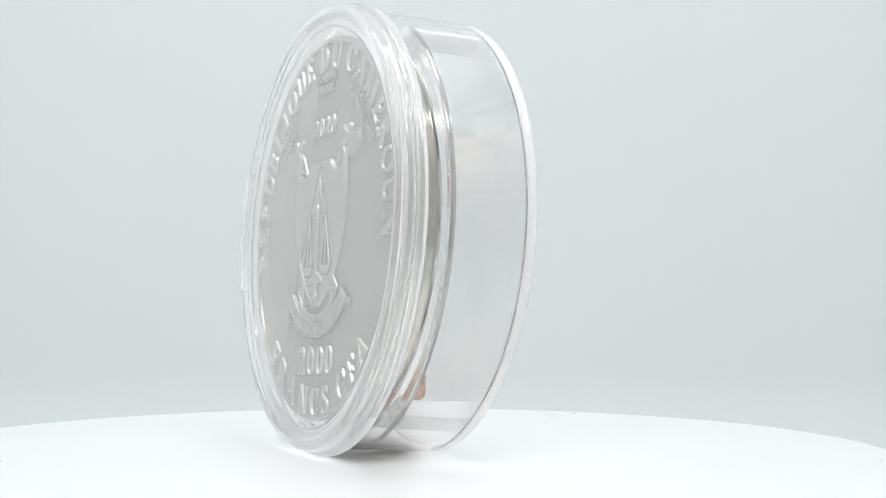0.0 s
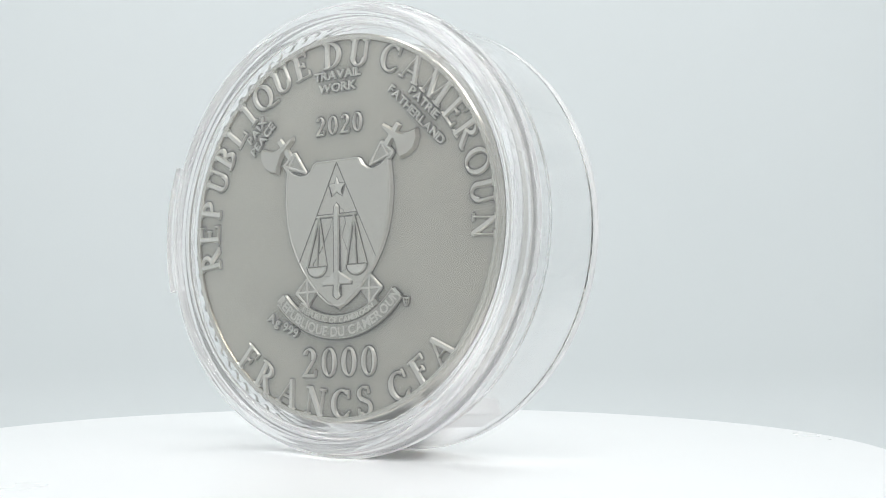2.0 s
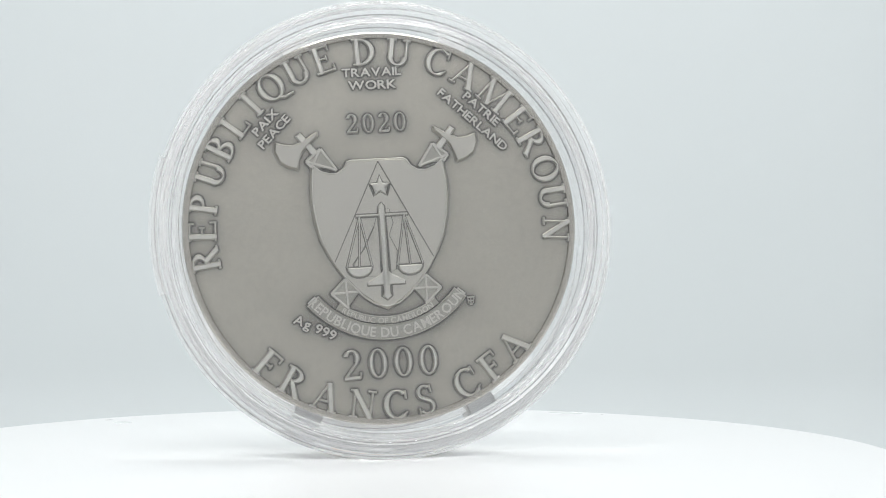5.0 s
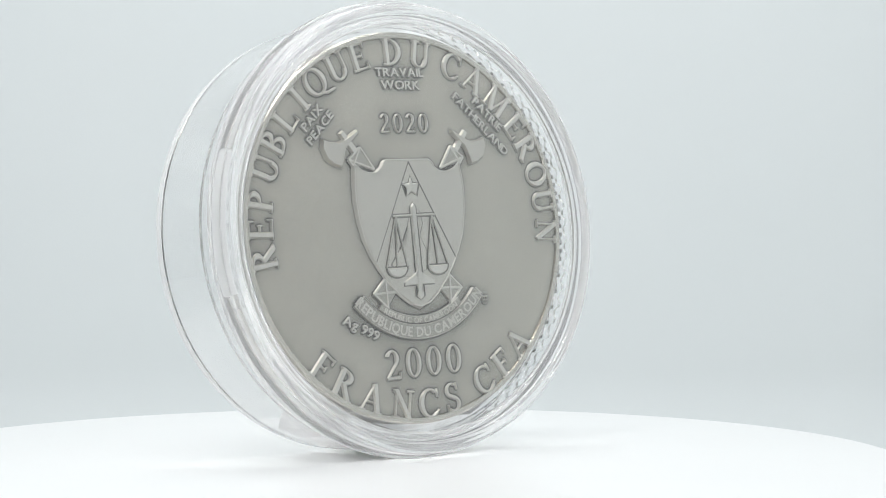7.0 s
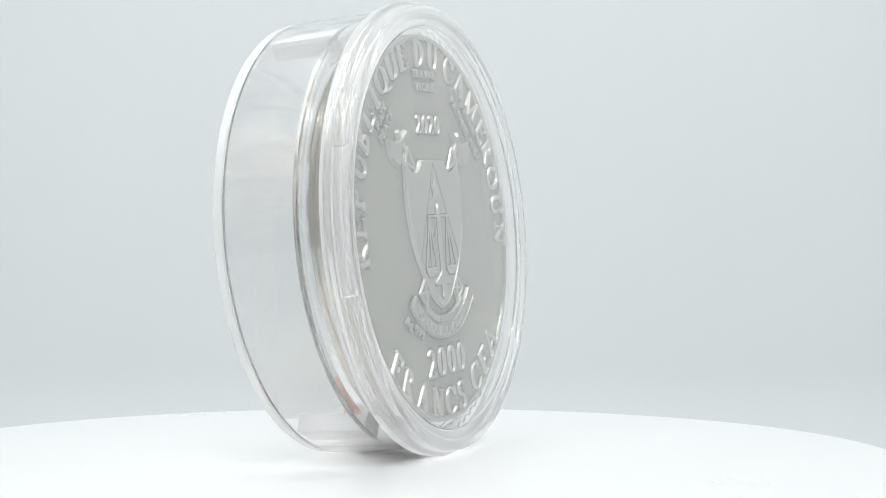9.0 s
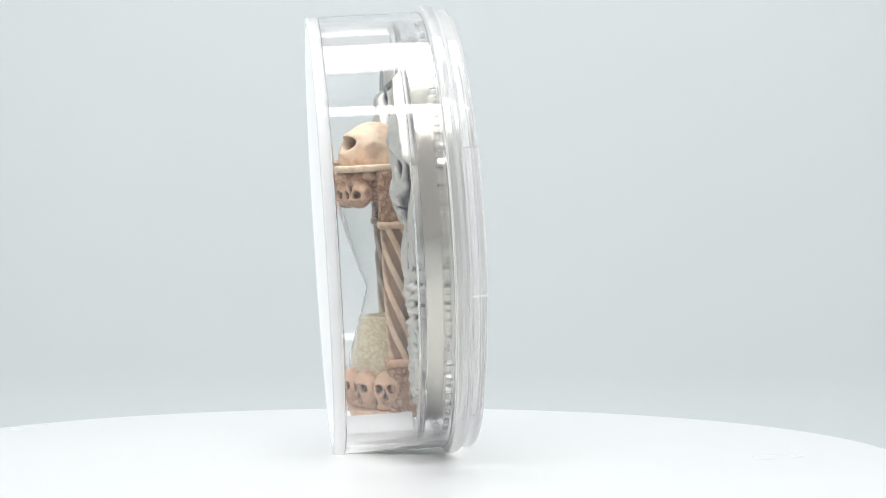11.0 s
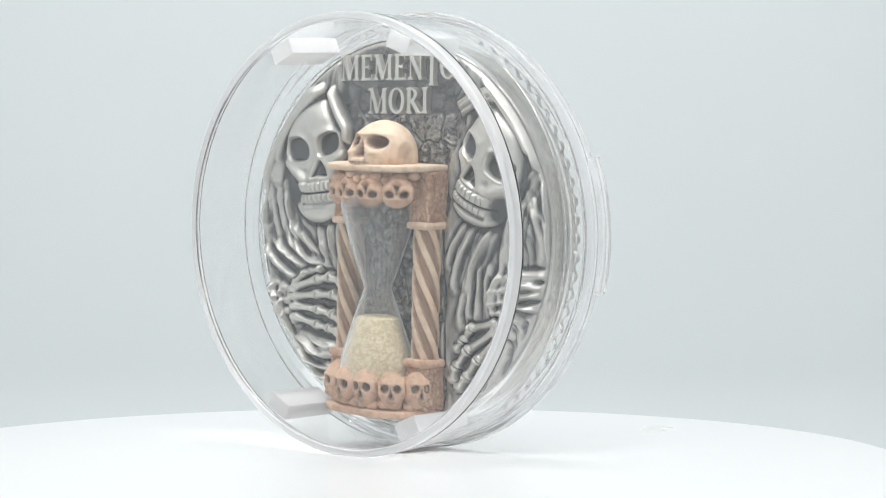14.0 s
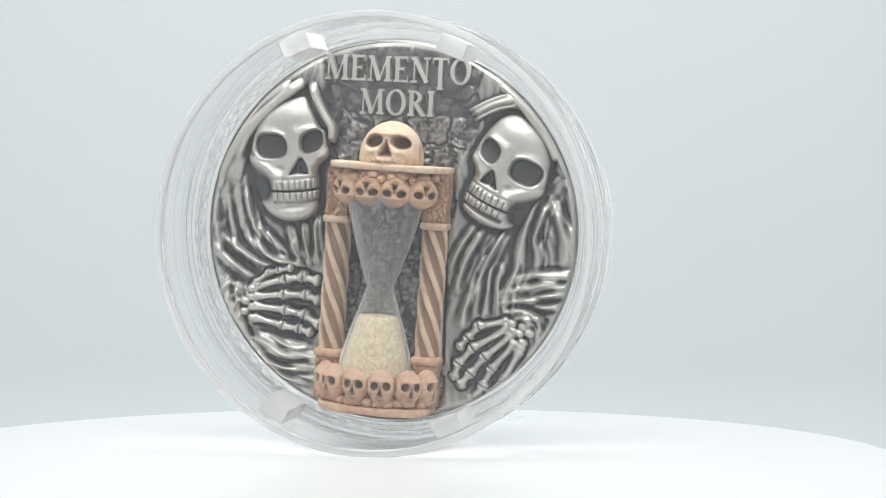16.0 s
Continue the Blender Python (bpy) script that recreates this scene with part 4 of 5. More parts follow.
def build_sculpted_face(coin):
    R = Relief(24.9, 860)
    X, Z = R.X, R.Z
    # weathered stone slab behind
    rng = np.random.RandomState(5)
    sx, sz = rng.uniform(-13, 13, 46), rng.uniform(-25, 25, 46)
    wx, wz = X + 1.4 * fbm(X * 0.3, Z * 0.3, 3), Z + 1.4 * fbm(X * 0.3, Z * 0.3, 4)
    d = np.sort(np.stack([np.hypot(wx - a, wz - b) for a, b in zip(sx, sz)])[:, :, :], axis=0)[:2]
    crack = np.exp(-((d[1] - d[0]) / 0.22) ** 2)
    R.H = 0.30 + 0.22 * fbm(X * 0.5, Z * 0.5, 1, 5) + 0.26 * fbm(X * 1.6, Z * 1.6, 2, 4) - 0.22 * np.exp(-(fbm(X * 0.9, Z * 0.9, 6, 3) / 0.05) ** 2) - 0.34 * crack
    R.H *= 1 - 0.6 * step(11.0, 8.5, np.abs(X)) * step(14.8, 15.6, Z)
    bare = np.ones_like(X)
    # hanging cloth on either side
    for side in (-1, 1):
        edge = 7.2 + 0.7 * np.sin(Z * 0.55) + np.clip(Z - 2, 0, 30) * (0.16 if side < 0 else 0.22)
        m = step(edge, edge + 0.9, X * side)
        bend = 1.35 * fbm(X * 0.16, Z * 0.11, 11 + side, 3)
        fan = (X * side - 4) / (1 + 0.035 * np.clip(10 - Z, 0, 30)) + (0.11 if side > 0 else 0.20) * (Z + 5)
        ph = fan * 2.1 + bend * 3.4 + 0.6 * np.sin(Z * 0.4 + X * 0.2)
        fold = 0.44 * (1 - np.abs(np.sin(ph))) ** 1.1 + 0.50 * np.sin(ph * 0.43 + 1.3) ** 2 + 0.16 * np.sin(ph * 2.3 + Z * 0.7 + 4 * fbm(X * 0.2, Z * 0.2, 19, 2))
        fold -= 0.16 * np.exp(-(np.sin(ph * 1.35 + 0.8) / 0.22) ** 2)
        fold += 0.55 * fbm(fan * 0.9, Z * 0.16, 23 + side, 3)
        cloth = 0.52 + 0.22 * fold * (0.9 + 0.6 * fbm(X * 0.3, Z * 0.22, 12 + side, 3))
        R.H = R.H * (1 - m) + np.maximum(cloth, 0.1) * m
        bare *= 1 - m
    # gathered sleeves
    for cx, cz, rx, rz, ang, seed in ((19.2, -7.6, 4.4, 3.4, 12, 51), (-20.4, -10.6, 2.6, 5.0, 62, 52), (-13.5, -17.6, 6.0, 3.0, -14, 53)):
        p, q = R.local(cx, cz, 1.0, ang)
        m = step(1.15, 0.75, np.hypot(p / rx, q / rz))
        ph = q * 2.4 + 2.6 * fbm(p * 0.22, q * 0.22, seed, 3) + 0.5 * np.sin(p * 0.6)
        sleeve = 1.0 + 0.55 * (1 - np.abs(np.sin(ph))) + 0.2 * np.sin(ph * 0.5) + 0.5 * fbm(p * 0.35, q * 0.8, seed + 9, 2)
        R.H = R.H * (1 - m) + sleeve * m
    # long drapery folds falling from the hoods
    drape = (
        (0.9, (-21.2, 6.6), (-20.1, 1.0), (-18.1, -3.8)),
        (0.9, (-22.5, 8.8), (-22.6, 4.3), (-20.8, -3.1)),
        (0.7, (-23.8, 4.8), (-23.9, 0.2), (-22.9, -4.1)),
        (0.6, (-19.6, 4.0), (-18.4, -0.2), (-16.6, -3.6)),
        (0.6, (-18.3, -0.1), (-16.1, -1.9), (-14.6, -3.8)),
        (0.8, (-24.6, -2.8), (-21.6, -5.4), (-18.6, -7.4)),
        (0.8, (-22.7, -2.1), (-19.3, -4.4), (-16.2, -5.6)),
        (0.7, (-19.4, -1.9), (-16.6, -4.3), (-13.9, -5.0), (-11.9, -5.3)),
        (0.6, (-13.9, 0.5), (-13.0, -2.5), (-11.9, -4.9)),
        (0.5, (-11.9, 1.0), (-11.3, -2.0), (-10.9, -4.6)),
        (0.5, (-10.1, 1.6), (-9.9, -1.6), (-9.6, -4.4)),
        (1.0, (-23.9, -7.6), (-22.2, -10.4), (-20.0, -15.6)),
        (0.7, (-22.3, -7.4), (-21.0, -10.6), (-19.3, -16.6)),
        (0.5, (-20.6, -7.8), (-20.2, -11.2), (-18.8, -14.6)),
        (0.7, (-16.8, -15.3), (-13.8, -17.6), (-10.4, -16.7)),
        (0.5, (-15.8, -14.6), (-13.2, -16.2), (-10.7, -15.8)),
        (0.6, (-17.9, -16.8), (-14.8, -19.0), (-10.9, -18.9)),
        (0.6, (-17.5, -17.8), (-14.8, -19.9), (-10.9, -20.8)),
        (0.9, (22.2, 8.5), (19.3, 5.6), (17.9, 1.6), (17.6, -3.1)),
        (0.7, (21.2, 5.1), (22.3, 3.0), (23.2, 0.8), (23.4, -2.8)),
        (0.6, (20.8, 4.5), (19.6, 1.7), (19.1, -0.8)),
        (0.7, (23.6, 8.0), (24.2, 3.6), (24.3, -1.9)),
        (0.6, (15.7, 1.5), (13.6, -2.5), (12.6, -4.5)),
        (0.6, (14.5, 1.4), (12.0, -3.5), (10.9, -6.4)),
        (0.6, (12.9, 1.4), (10.6, -2.4), (9.2, -7.0)),
        (0.6, (11.5, 1.5), (9.6, -1.4), (8.5, -3.9)),
        (0.7, (15.2, 0.2), (12.6, -4.5), (10.6, -9.3), (10.3, -11.3)),
        (0.6, (17.2, -1.4), (17.2, -4.2), (15.8, -7.0), (15.7, -10.1)),
        (0.6, (19.1, 0.4), (20.0, -1.8), (19.7, -3.9)),
        (0.5, (15.0, -3.6), (14.7, -7.2), (14.9, -10.1)),
        (0.6, (12.9, -4.6), (12.2, -8.0), (11.9, -10.6)),
        (0.5, (13.9, -3.6), (13.6, -7.0), (13.3, -10.2)),
        (0.6, (19.1, -4.6), (21.6, -4.5), (24.0, -4.3)),
        (0.6, (18.3, -6.6), (21.1, -5.6), (24.1, -5.7)),
        (0.6, (17.6, -8.3), (20.0, -7.2), (23.9, -6.5)),
        (0.5, (18.4, -8.2), (21.2, -8.5), (22.9, -8.6)),
        (0.7, (17.6, -9.4), (20.2, -9.8), (20.6, -12.3), (19.6, -15.2)),
        (0.5, (18.4, -10.2), (19.4, -11.2), (19.3, -13.4)),
        (0.6, (22.2, -10.0), (21.6, -12.4), (20.4, -14.8)),
    )
    for r, *pts in drape:
        R.fold(pts, r * 1.15, 0.85)
        R.fold([(x + 1.25 * r + 0.12 * k, z - 0.5 * r) for k, (x, z) in enumerate(pts)], r * 0.6, 0.42)
    R.H = blur(np.clip(R.H, 0.05, 2.2), 1)
    R.stain_shade += 0.18 * bare
    R.groove([(7.6, 0.2), (8.0, -17.0)], 0.18, 0.5)
    # hoods, skulls, sleeves and bony fingers
    R.cord([(-23.2, 3.0), (-21.8, 9.4), (-19.2, 13.4), (-16.0, 16.4), (-12.4, 18.8)], 1.9, 0.75, 0.75)
    R.cord([(12.8, 18.0), (16.4, 18.3), (19.8, 15.0), (22.0, 11.4), (23.4, 7.6)], 1.5, 0.8, 0.7)
    R.skull(-13.5, 10.8, 5.75, 8.0, 1.0, 1.0)
    R.cord([(-24.2, 2.5), (-23.4, 6.5), (-20.9, 11.5), (-16.6, 15.9), (-13.0, 19.0), (-11.5, 19.8)], 0.75, 0.9, 1.2)
    R.cord([(-21.4, 6.6), (-20.4, 11.2), (-18.0, 14.4), (-15.3, 17.2), (-12.6, 18.0)], 0.55, 0.7, 1.35)
    R.cord([(-22.7, 6.8), (-20.8, 11.9), (-17.0, 16.0), (-12.4, 18.9)], 0.55, 0.6, 1.1)
    R.cord([(-11.8, 19.9), (-10.5, 16.7), (-9.3, 14.6), (-8.1, 13.2), (-8.5, 10.7)], 0.62, 1.0, 1.0)
    R.groove([(-12.3, 18.4), (-11.0, 15.6), (-9.6, 13.2)], 0.35, 0.5)
    R.skull(15.3, 9.9, 5.55, -28.0, -1.0, 0.72)
    R.cord([(9.6, 15.3), (11.3, 16.3), (13.4, 17.4), (15.6, 18.0), (17.1, 17.3)], 0.95, 0.65, 1.2)
    R.groove([(10.4, 15.5), (13.2, 17.0), (15.6, 17.5)], 0.22, 0.55)
    R.groove([(10.0, 16.0), (12.2, 17.3), (14.6, 18.3)], 0.2, 0.4)
    R.cord([(12.5, 18.3), (14.2, 19.5), (15.9, 19.0), (17.6, 17.0), (19.7, 14.7), (21.5, 12.6), (22.7, 9.6), (23.7, 7.5)], 0.6, 0.9, 1.2)
    R.cord([(14.0, 18.7), (16.3, 17.9), (18.6, 15.0), (21.0, 12.0), (21.9, 9.4)], 0.5, 0.7, 1.2)
    m = step(5.6, 4.4, np.hypot((X + 13.4) / 1.15, Z + 10.2)) * step(-18.6, -17.8, X)
    R.H = R.H * (1 - 0.8 * m) + 0.10 * m
    R.bone([(-17.9, -8.4), (-13.8, -7.1), (-11.4, -6.7), (-9.7, -7.1)], 0.80, 0.95, 0.7)
    R.bone([(-17.7, -9.7), (-13.9, -9.2), (-10.9, -9.1), (-9.5, -9.6)], 0.76, 0.95, 0.65)
    R.bone([(-17.8, -11.0), (-13.7, -11.3), (-11.0, -11.8), (-9.3, -12.8)], 0.76, 0.95, 0.6)
    R.bone([(-17.7, -12.6), (-14.0, -13.4), (-11.7, -13.7), (-10.4, -14.0)], 0.72, 0.9, 0.6)
    R.bone([(-17.8, -7.7), (-16.2, -6.4), (-14.8, -6.0), (-13.4, -5.7)], 0.55, 0.8, 0.8)
    for a, b in ((-18.5, -8.7), (-18.5, -9.8), (-19.4, -10.4), (-19.5, -11.8), (-18.4, -11.1), (-18.3, -12.6)):
        R.cord([(a, b), (a + 0.3, b)], 0.6, 0.8, 0.8)
    m = step(5.2, 4.0, np.hypot((X - 13.9) / 1.05, Z + 15.8)) * step(-24.0, -23.0, -np.abs(X))
    R.H = R.H * (1 - 0.8 * m) + 0.12 * m
    R.bone([(16.0, -10.9), (12.5, -11.7), (11.2, -13.4), (10.4, -14.4)], 0.72, 0.95, 0.6)
    R.bone([(16.2, -11.9), (11.9, -14.6), (10.1, -16.8), (9.7, -18.4)], 0.76, 0.95, 0.6)
    R.bone([(16.8, -12.7), (13.5, -15.7), (11.7, -18.0), (10.6, -19.4)], 0.74, 0.95, 0.6)
    R.bone([(17.3, -13.8), (14.5, -17.2), (13.4, -19.5), (12.8, -20.7)], 0.72, 0.95, 0.6)
    R.bone([(17.9, -14.8), (16.2, -18.4), (14.4, -20.5)], 0.68, 0.9, 0.6)
    for a, b in ((16.8, -11.0), (16.9, -11.9), (18.3, -11.3), (19.1, -12.1), (17.8, -12.2), (18.3, -13.4), (18.0, -14.0)):
        R.cord([(a, b), (a + 0.25, b - 0.1)], 0.58, 0.8, 0.8)
    for a in (11.55, 12.15):
        R.cord([(a - 0.25, -20.9), (a, -21.3), (a + 0.25, -20.9)], 0.15, 0.3, 0.45)
    R.H = 0.5 * R.H + 0.5 * blur(R.H, 1)
    R.H += 0.03 * fbm(X * 4.0, Z * 4.0, 21, 2)
    rr = np.hypot(X, Z)
    R.H = np.clip(R.H, -0.05, 3.0) * step(24.85, 24.2, rr) + 0.10
    # dark oxide of the antique finish is left in low places and rubbed off the high ones; the skulls' painted hood
    # shade is mixed in
    low = 0.7 * (blur(R.H, 14) - R.H) + 0.8 * (blur(R.H, 4) - R.H)
    ox = np.clip(0.34 + R.stain_shade + 2.0 * low + 0.50 * (0.95 - R.H) + 0.22 * fbm(X * 0.7, Z * 0.7, 31, 3) - 0.8 * step(24.1, 24.7, rr), 0, 1)
    grid_part("relief", coin, -X, 1.2 + R.H, Z, rr < 24.86, ox, M["oxide"], "dark antiqued relief of two hooded skulls and cracked stone")
    serif_word("title", coin, "MEMENTO", 0.0, 21.35, 3.3, back, 0.95, 0.1, 0.98, 0.05, "bright", 0.10, 0.028)
    serif_word("title", coin, "MORI", 0.2, 17.0, 3.3, back, 0.95, 0.1, 0.98, 0.06, "bright", 0.10, 0.028)


# ---- the resin hourglass ----
def skull_mesh(name, w, d, h, seg=28, lift=0.04, stretch=1.0):
    """A carved skull, face towards +y, feet of the jaw at the bottom; sizes in mm."""
    bm = bmesh.new()
    bmesh.ops.create_uvsphere(bm, u_segments=seg, v_segments=seg, radius=1.0)
    dark = []
    for v in bm.verts:
        x, y, z = v.co
        k = 1.0
        face = max(0.0, y)
        lower = max(0.0, -z - 0.1)
        v.co.x *= 1 - 0.32 * lower ** 0.8
        v.co.y *= 1 - 0.12 * lower
        deep = 0.0
        zf = (z - lift) * stretch
        for ex in (-0.42, 0.42):
            e = math.hypot((x - ex) / 0.31, (zf - 0.14 + 0.12 * (abs(x) - 0.42)) / 0.25)
            if y > 0.1:
                deep = max(deep, 1 - e ** 4 if e < 1 else 0)
        nn = max(abs(x) * 6.4 + (zf + 0.20) * 2.4, -(zf + 0.20) * 4.4)
        if y > 0.2 and nn < 1.0:
            deep = max(deep, 0.85 * (1.0 - max(nn, 0.0)) ** 0.4)
        side = math.hypot((y - 0.02) / 0.34, (z - 0.10) / 0.34)
        if abs(x) > 0.5 and side < 1:
            v.co.x *= 1 - 0.10 * (1 - side ** 3)
        if y > 0.1:
            v.co.y -= 0.42 * deep
            v.co.y += 0.12 * math.exp(-((zf - 0.42) / 0.10) ** 2) * face
            v.co.y += 0.12 * math.exp(-((zf + 0.24) / 0.12) ** 2 - ((abs(x) - 0.5) / 0.2) ** 2)
            v.co.y += 0.18 * math.exp(-((zf + 0.60) / 0.22) ** 2 - (x / 0.42) ** 2)
            if -0.72 < zf < -0.44:
                v.co.y += 0.04 * math.cos(x * 34)
                if abs(math.cos(x * 17)) < 0.25 and abs(x) < 0.42:
                    deep = max(deep, 0.3)
            if abs(zf + 0.58) < 0.03 and abs(x) < 0.42:
                deep = max(deep, 0.35)
        dark.append(min(1.0, deep * 1.6) if deep > 0 else 0.55 * max(0.0, 1 - side) if abs(x) > 0.5 else 0.0)
    bmesh.ops.scale(bm, vec=(w / 2 * MM, d / 2 * MM, h / 2 * MM), verts=bm.verts)
    me = bpy.data.meshes.new(name)
    bm.to_mesh(me)
    bm.free()
    at = me.attributes.new("hollow", "FLOAT", "POINT")
    at.data.foreach_set("value", dark)
    me.polygons.foreach_set("use_smooth", [True] * len(me.polygons))
    return me


def lump(bm, cx, cy, cz, rx, ry, rz, seed):
    got = bmesh.ops.create_icosphere(bm, subdivisions=2, radius=1.0)["verts"]
    for v in got:
        k = 1 + 0.18 * noise.noise(v.co * 2.2 + Vector((seed, 0, 0)))
        v.co = Vector(((cx + v.co.x * rx * k) * MM, (cy + v.co.y * ry * k) * MM, (cz + v.co.z * rz * k) * MM))


def slab_of(pts, z0, z1, bevel):
    """An upright-sided slab from a plan outline (x as seen from the sculpted side, y out from the coin) in mm."""
    bm = bmesh.new()
    lo = [bm.verts.new((-x * MM, y * MM, z0 * MM)) for x, y in pts]
    f = bm.faces.new(lo)
    got = bmesh.ops.extrude_face_region(bm, geom=[f])["geom"]
    for v in got:
        if isinstance(v, bmesh.types.BMVert):
            v.co.z = z1 * MM
    bmesh.ops.bevel(bm, geom=list(bm.edges), offset=bevel * MM, segments=2, affect="EDGES", profile=0.5)
    return bm


def rough_up(bm, amount, scale, cuts=0):
    if cuts:
        bmesh.ops.subdivide_edges(bm, edges=bm.edges, cuts=cuts, use_grid_fill=True)
    bmesh.ops.triangulate(bm, faces=[f for f in bm.faces if len(f.verts) > 4])
    for v in bm.verts:
        n = noise.noise(v.co * scale) + 0.5 * noise.noise(v.co * scale * 2.3)
        v.co += Vector((n, noise.noise(v.co * scale + Vector((7, 3, 1))), 0.5 * n)) * amount * MM
    return bm


def build_hourglass(coin):
    plan = [(-7.9, 1.35), (-7.9, 5.6), (-6.6, 8.4), (-3.7, 10.1), (3.7, 10.1), (6.6, 8.4), (7.9, 5.6), (7.9, 1.35)]
    hg = part("hourglass", rough_up(slab_of([(x * 0.95, y) for x, y in plan], -23.5, -22.5, 0.3), 0.06, 900, 3), M["resin"], coin, "pinkish tan carved resin hourglass frame")
    hg.matrix_basis = pose(0, 0, -7 * MM, 0, -1.2, 0) @ pose(0, 0, 7 * MM)
    part("top_slab", rough_up(slab_of([(x * 1.0, y) for x, y in plan], 8.15, 9.0, 0.28), 0.06, 900, 3), M["bone"], hg)
    inner = [(-5.8, 1.35), (-5.8, 6.0), (-3.2, 8.3), (3.2, 8.3), (5.9, 6.0), (5.9, 1.35)]
    part("upper_block", rough_up(slab_of(inner, 4.3, 8.2, 0.3), 0.25, 900, 7), M["rubble"], hg)
    part("lower_block", rough_up(slab_of(inner, -22.6, -18.4, 0.3), 0.25, 900, 7), M["rubble"], hg)

    def add_skull(name, w, d, h, x, y, z, yaw, tip=0.0, mat="resin", seg=52, over=0, lift=0.04, stretch=1.0):
        me = skull_mesh(name, w, d, h, seg, lift, stretch)
        me.materials.append(M[mat])
        ob = new(name, me)
        ob.parent = hg
        ob.matrix_basis = pose(-x * MM, y * MM, z * MM, 0, 0, yaw) @ pose(0, 0, 0, tip, over, 0)
        return ob

    tagged(add_skull("crown_skull", 8.4, 9.0, 9.6, 0.1, 4.9, 9.75, 0, 5, "bone", 110, 0, 0.27, 1.3), "pale bone-coloured carved skull on the top slab")
    spots = ((-7.2, 5.4, -72), (-5.3, 7.9, -36), (-1.8, 9.2, -8), (1.8, 9.2, 8), (5.3, 7.9, 36), (7.3, 5.4, 72))
    for x, y, yaw in spots:
        if abs(x) < 6.5:
            add_skull("small_skull", 4.3, 3.0, 4.3, x * 0.93, y - 0.55, 5.65, yaw, 0, "resin", 60, 180)
        add_skull("small_skull", 3.7, 3.1, 5.0, x * 0.92, y - 0.1, -19.9, yaw, -4, "resin", 60)
    for k in range(11):
        bm = bmesh.new()
        t = k / 10 * 2 - 1
        y = 9.3 - 3.2 * abs(t) ** 2.2
        lump(bm, -t * 6.3, y - 0.1, 7.35 + 0.3 * math.sin(k * 2.1), 0.75 + 0.22 * math.sin(k * 3.7), 0.9, 0.6, k)
        part("carved_knob", bm, M["resin"], hg)
        bm = bmesh.new()
        lump(bm, -t * 6.3, y - 0.1, -21.95 + 0.1 * math.sin(k * 1.7), 0.78, 0.8, 0.6, k + 20)
        part("carved_knob", bm, M["resin"], hg)
    for cx in (-6.75, 6.25):
        bm = bmesh.new()
        block(bm, -cx - 1.55, -cx + 1.55, 1.35, 5.0, 1.6, 8.2, 0.25)
        part("capital", rough_up(bm, 0.2, 800, 9), M["rubble"], hg, "stone-textured carved capital")
        bm = bmesh.new()
        block(bm, -cx - 1.8, -cx + 1.8, 1.35, 5.3, 0.75, 1.75, 0.4)
        part("collar", rough_up(bm, 0.05, 700, 2), M["bone"], hg)
        bm = bmesh.new()
        block(bm, -cx - 1.9, -cx + 1.9, 1.35, 5.4, -17.0, -15.9, 0.4)
        part("collar", rough_up(bm, 0.05, 700, 2), M["resin"], hg)
        bm = bmesh.new()
        block(bm, -cx - 1.6, -cx + 1.6, 1.35, 5.1, -22.6, -16.9, 0.25)
        part("pedestal", rough_up(bm, 0.2, 800, 9), M["rubble"], hg, "stone-textured carved pedestal")
        bm = bmesh.new()
        rings, n, m = [], 90, 80
        for i in range(m + 1):
            z = 0.9 - 16.9 * i / m
            row = []
            for k in range(n):
                a = 2 * math.pi * k / n
                w = (math.sin(5 * (a + z * 0.28)) + 1) / 2
                r = 1.28 + 0.46 * float(step(0.40, 0.72, w)) + 0.02 * noise.noise(Vector((a * 3, z * 2, cx)))
                row.append(bm.verts.new(((-cx + r * math.cos(a)) * MM, (3.25 + r * math.sin(a)) * MM, z * MM)))
            rings.append(row)
        for p, q in zip(rings, rings[1:]):
            for k in range(n):
                bm.faces.new((p[k], p[(k + 1) % n], q[(k + 1) % n], q[k]))
        col = part("twisted_column", bm, M["bone"], hg, "spirally fluted tan column with dark flutes")
        deep = [0.72 * float(step(1.72, 1.46, math.hypot(v.co.x / MM + cx, v.co.y / MM - 3.25))) for v in col.data.vertices]
        col.data.attributes.new("hollow", "FLOAT", "POINT").data.foreach_set("value", deep)
    # glass and sand
    wall = [(4.85, 5.0), (4.85, 3.6), (4.2, 1.0), (3.3, -2.2), (2.45, -5.0), (1.85, -6.6), (1.7, -7.15), (1.85, -7.7), (2.65, -10.2), (3.5, -12.8), (4.3, -15.4), (4.7, -17.4), (4.75, -18.6)]
    wall = rounded(wall, 2)
    prof = [(r * 1.02, z) for r, z in wall] + [(r * 0.955, z) for r, z in reversed(wall)]
    g = part("glass_bulb", lathe(prof, 96, "Z", None, (0.2, 5.1, 0)), M["glass"], hg, "clear waisted glass bulb", sharp=60)
    g.visible_shadow = False
    sand = [(0, -18.6), (4.4, -18.6), (4.35, -17.4), (3.95, -15.4), (3.2, -12.8), (2.7, -11.2), (2.3, -10.95), (1.2, -11.15), (0, -11.2)]
    bm = lathe(sand, 56, "Z", None, (0.2, 5.1, 0), closed=False)
    rough_up(bm, 0.07, 2500, 1)
    part("sand", bm, M["sand"], hg, "heap of fine cream sand filling the lower bulb")


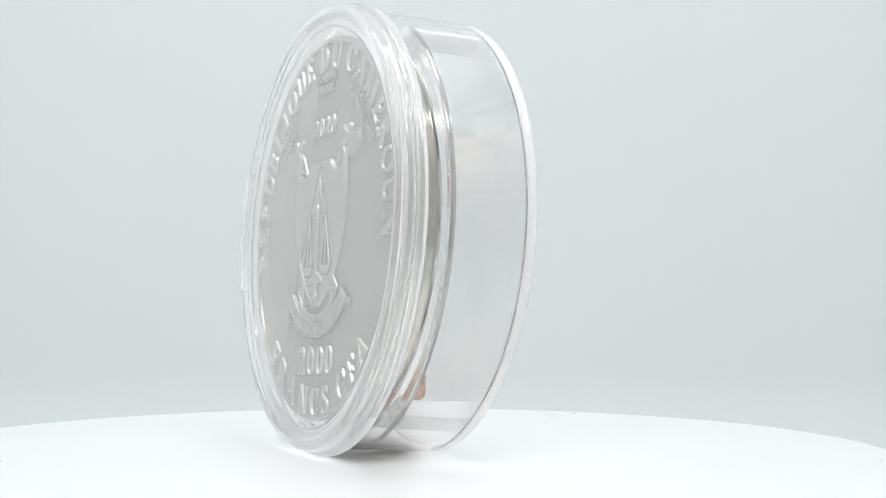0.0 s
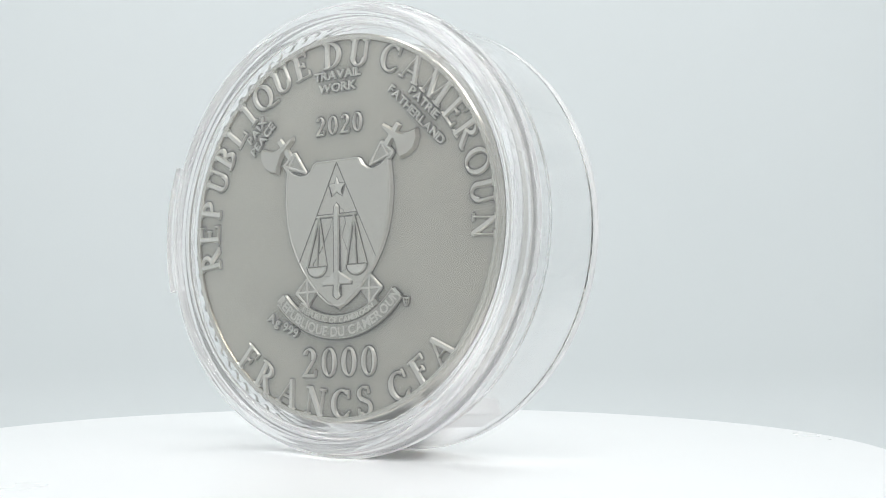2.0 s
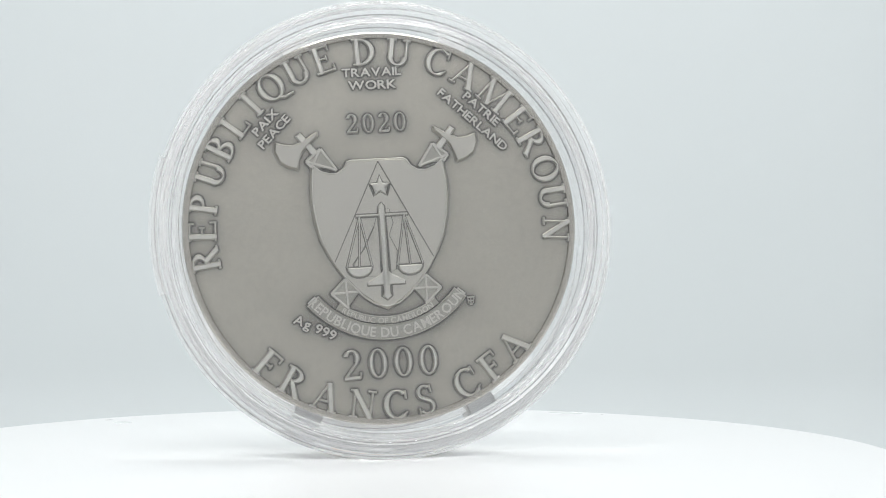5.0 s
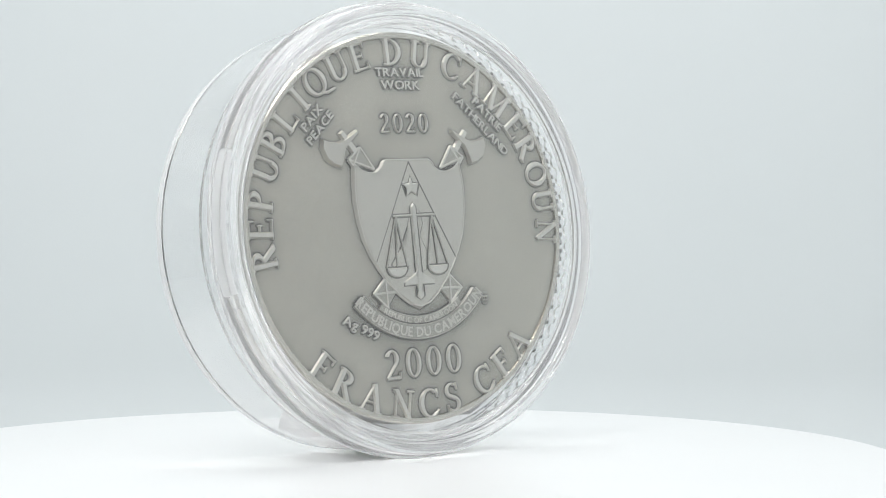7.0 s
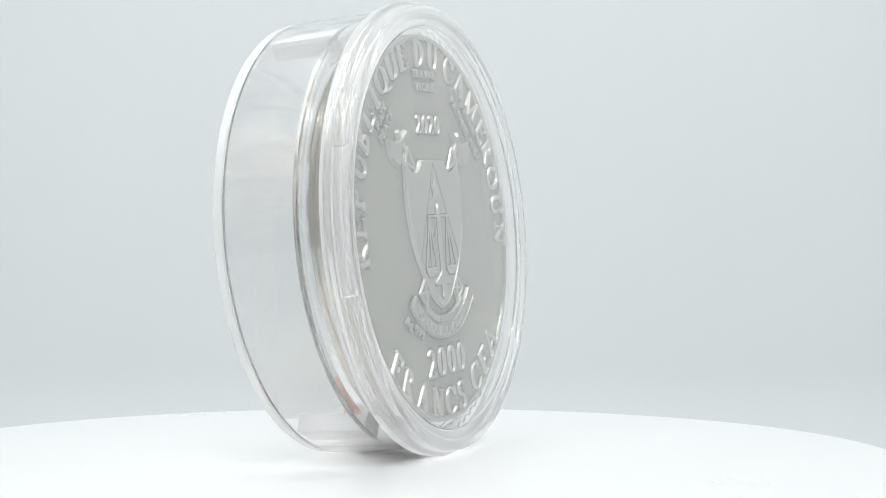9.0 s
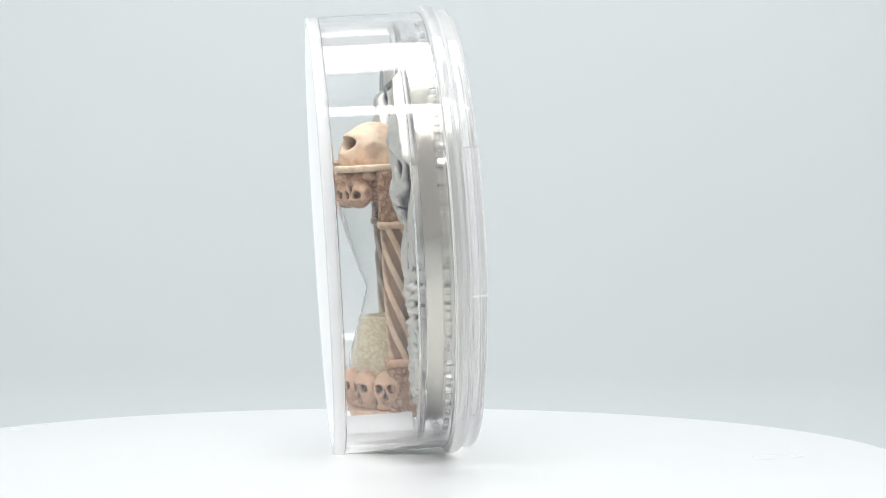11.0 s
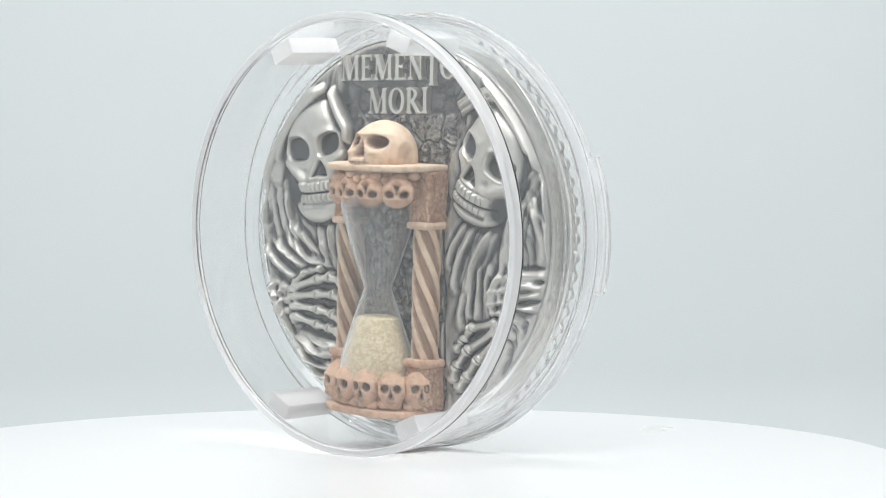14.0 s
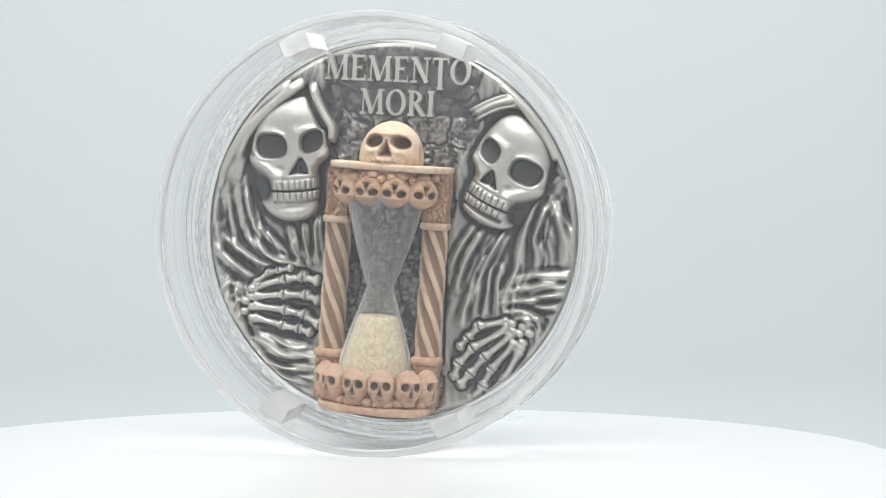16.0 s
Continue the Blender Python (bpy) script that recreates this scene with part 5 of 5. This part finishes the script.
def build_coin():
    ob = empty("coin", "antiqued silver coin with a sculpted resin hourglass on its back", "coin")
    part("blank", lathe([(0, FACE + 0.3), (24.2, FACE + 0.3), (24.35, FACE - 0.3), (24.85, FACE - 0.35), (25.1, FACE - 0.1), (25.1, 1.2), (24.98, 1.32), (24.92, 1.30), (24.88, 0.9), (0, 0.9)], 220), M["edge"], ob, "plain polished edge and rim")
    build_struck_face(ob)
    build_sculpted_face(ob)
    build_hourglass(ob)
    return ob


coin = build_coin()


def motions():
    turn, start = 14.65, -65.0
    spin = [(t / 2, pose(0, 0, 0, 0, 0, start + turn * t / 2)) for t in range(33)]
    walk(turntable, spin)
    walk(capsule, [(t, m @ CAPSULE_SEAT) for t, m in spin])
    walk(coin, [(t, m @ COIN_SEAT) for t, m in spin])


motions()
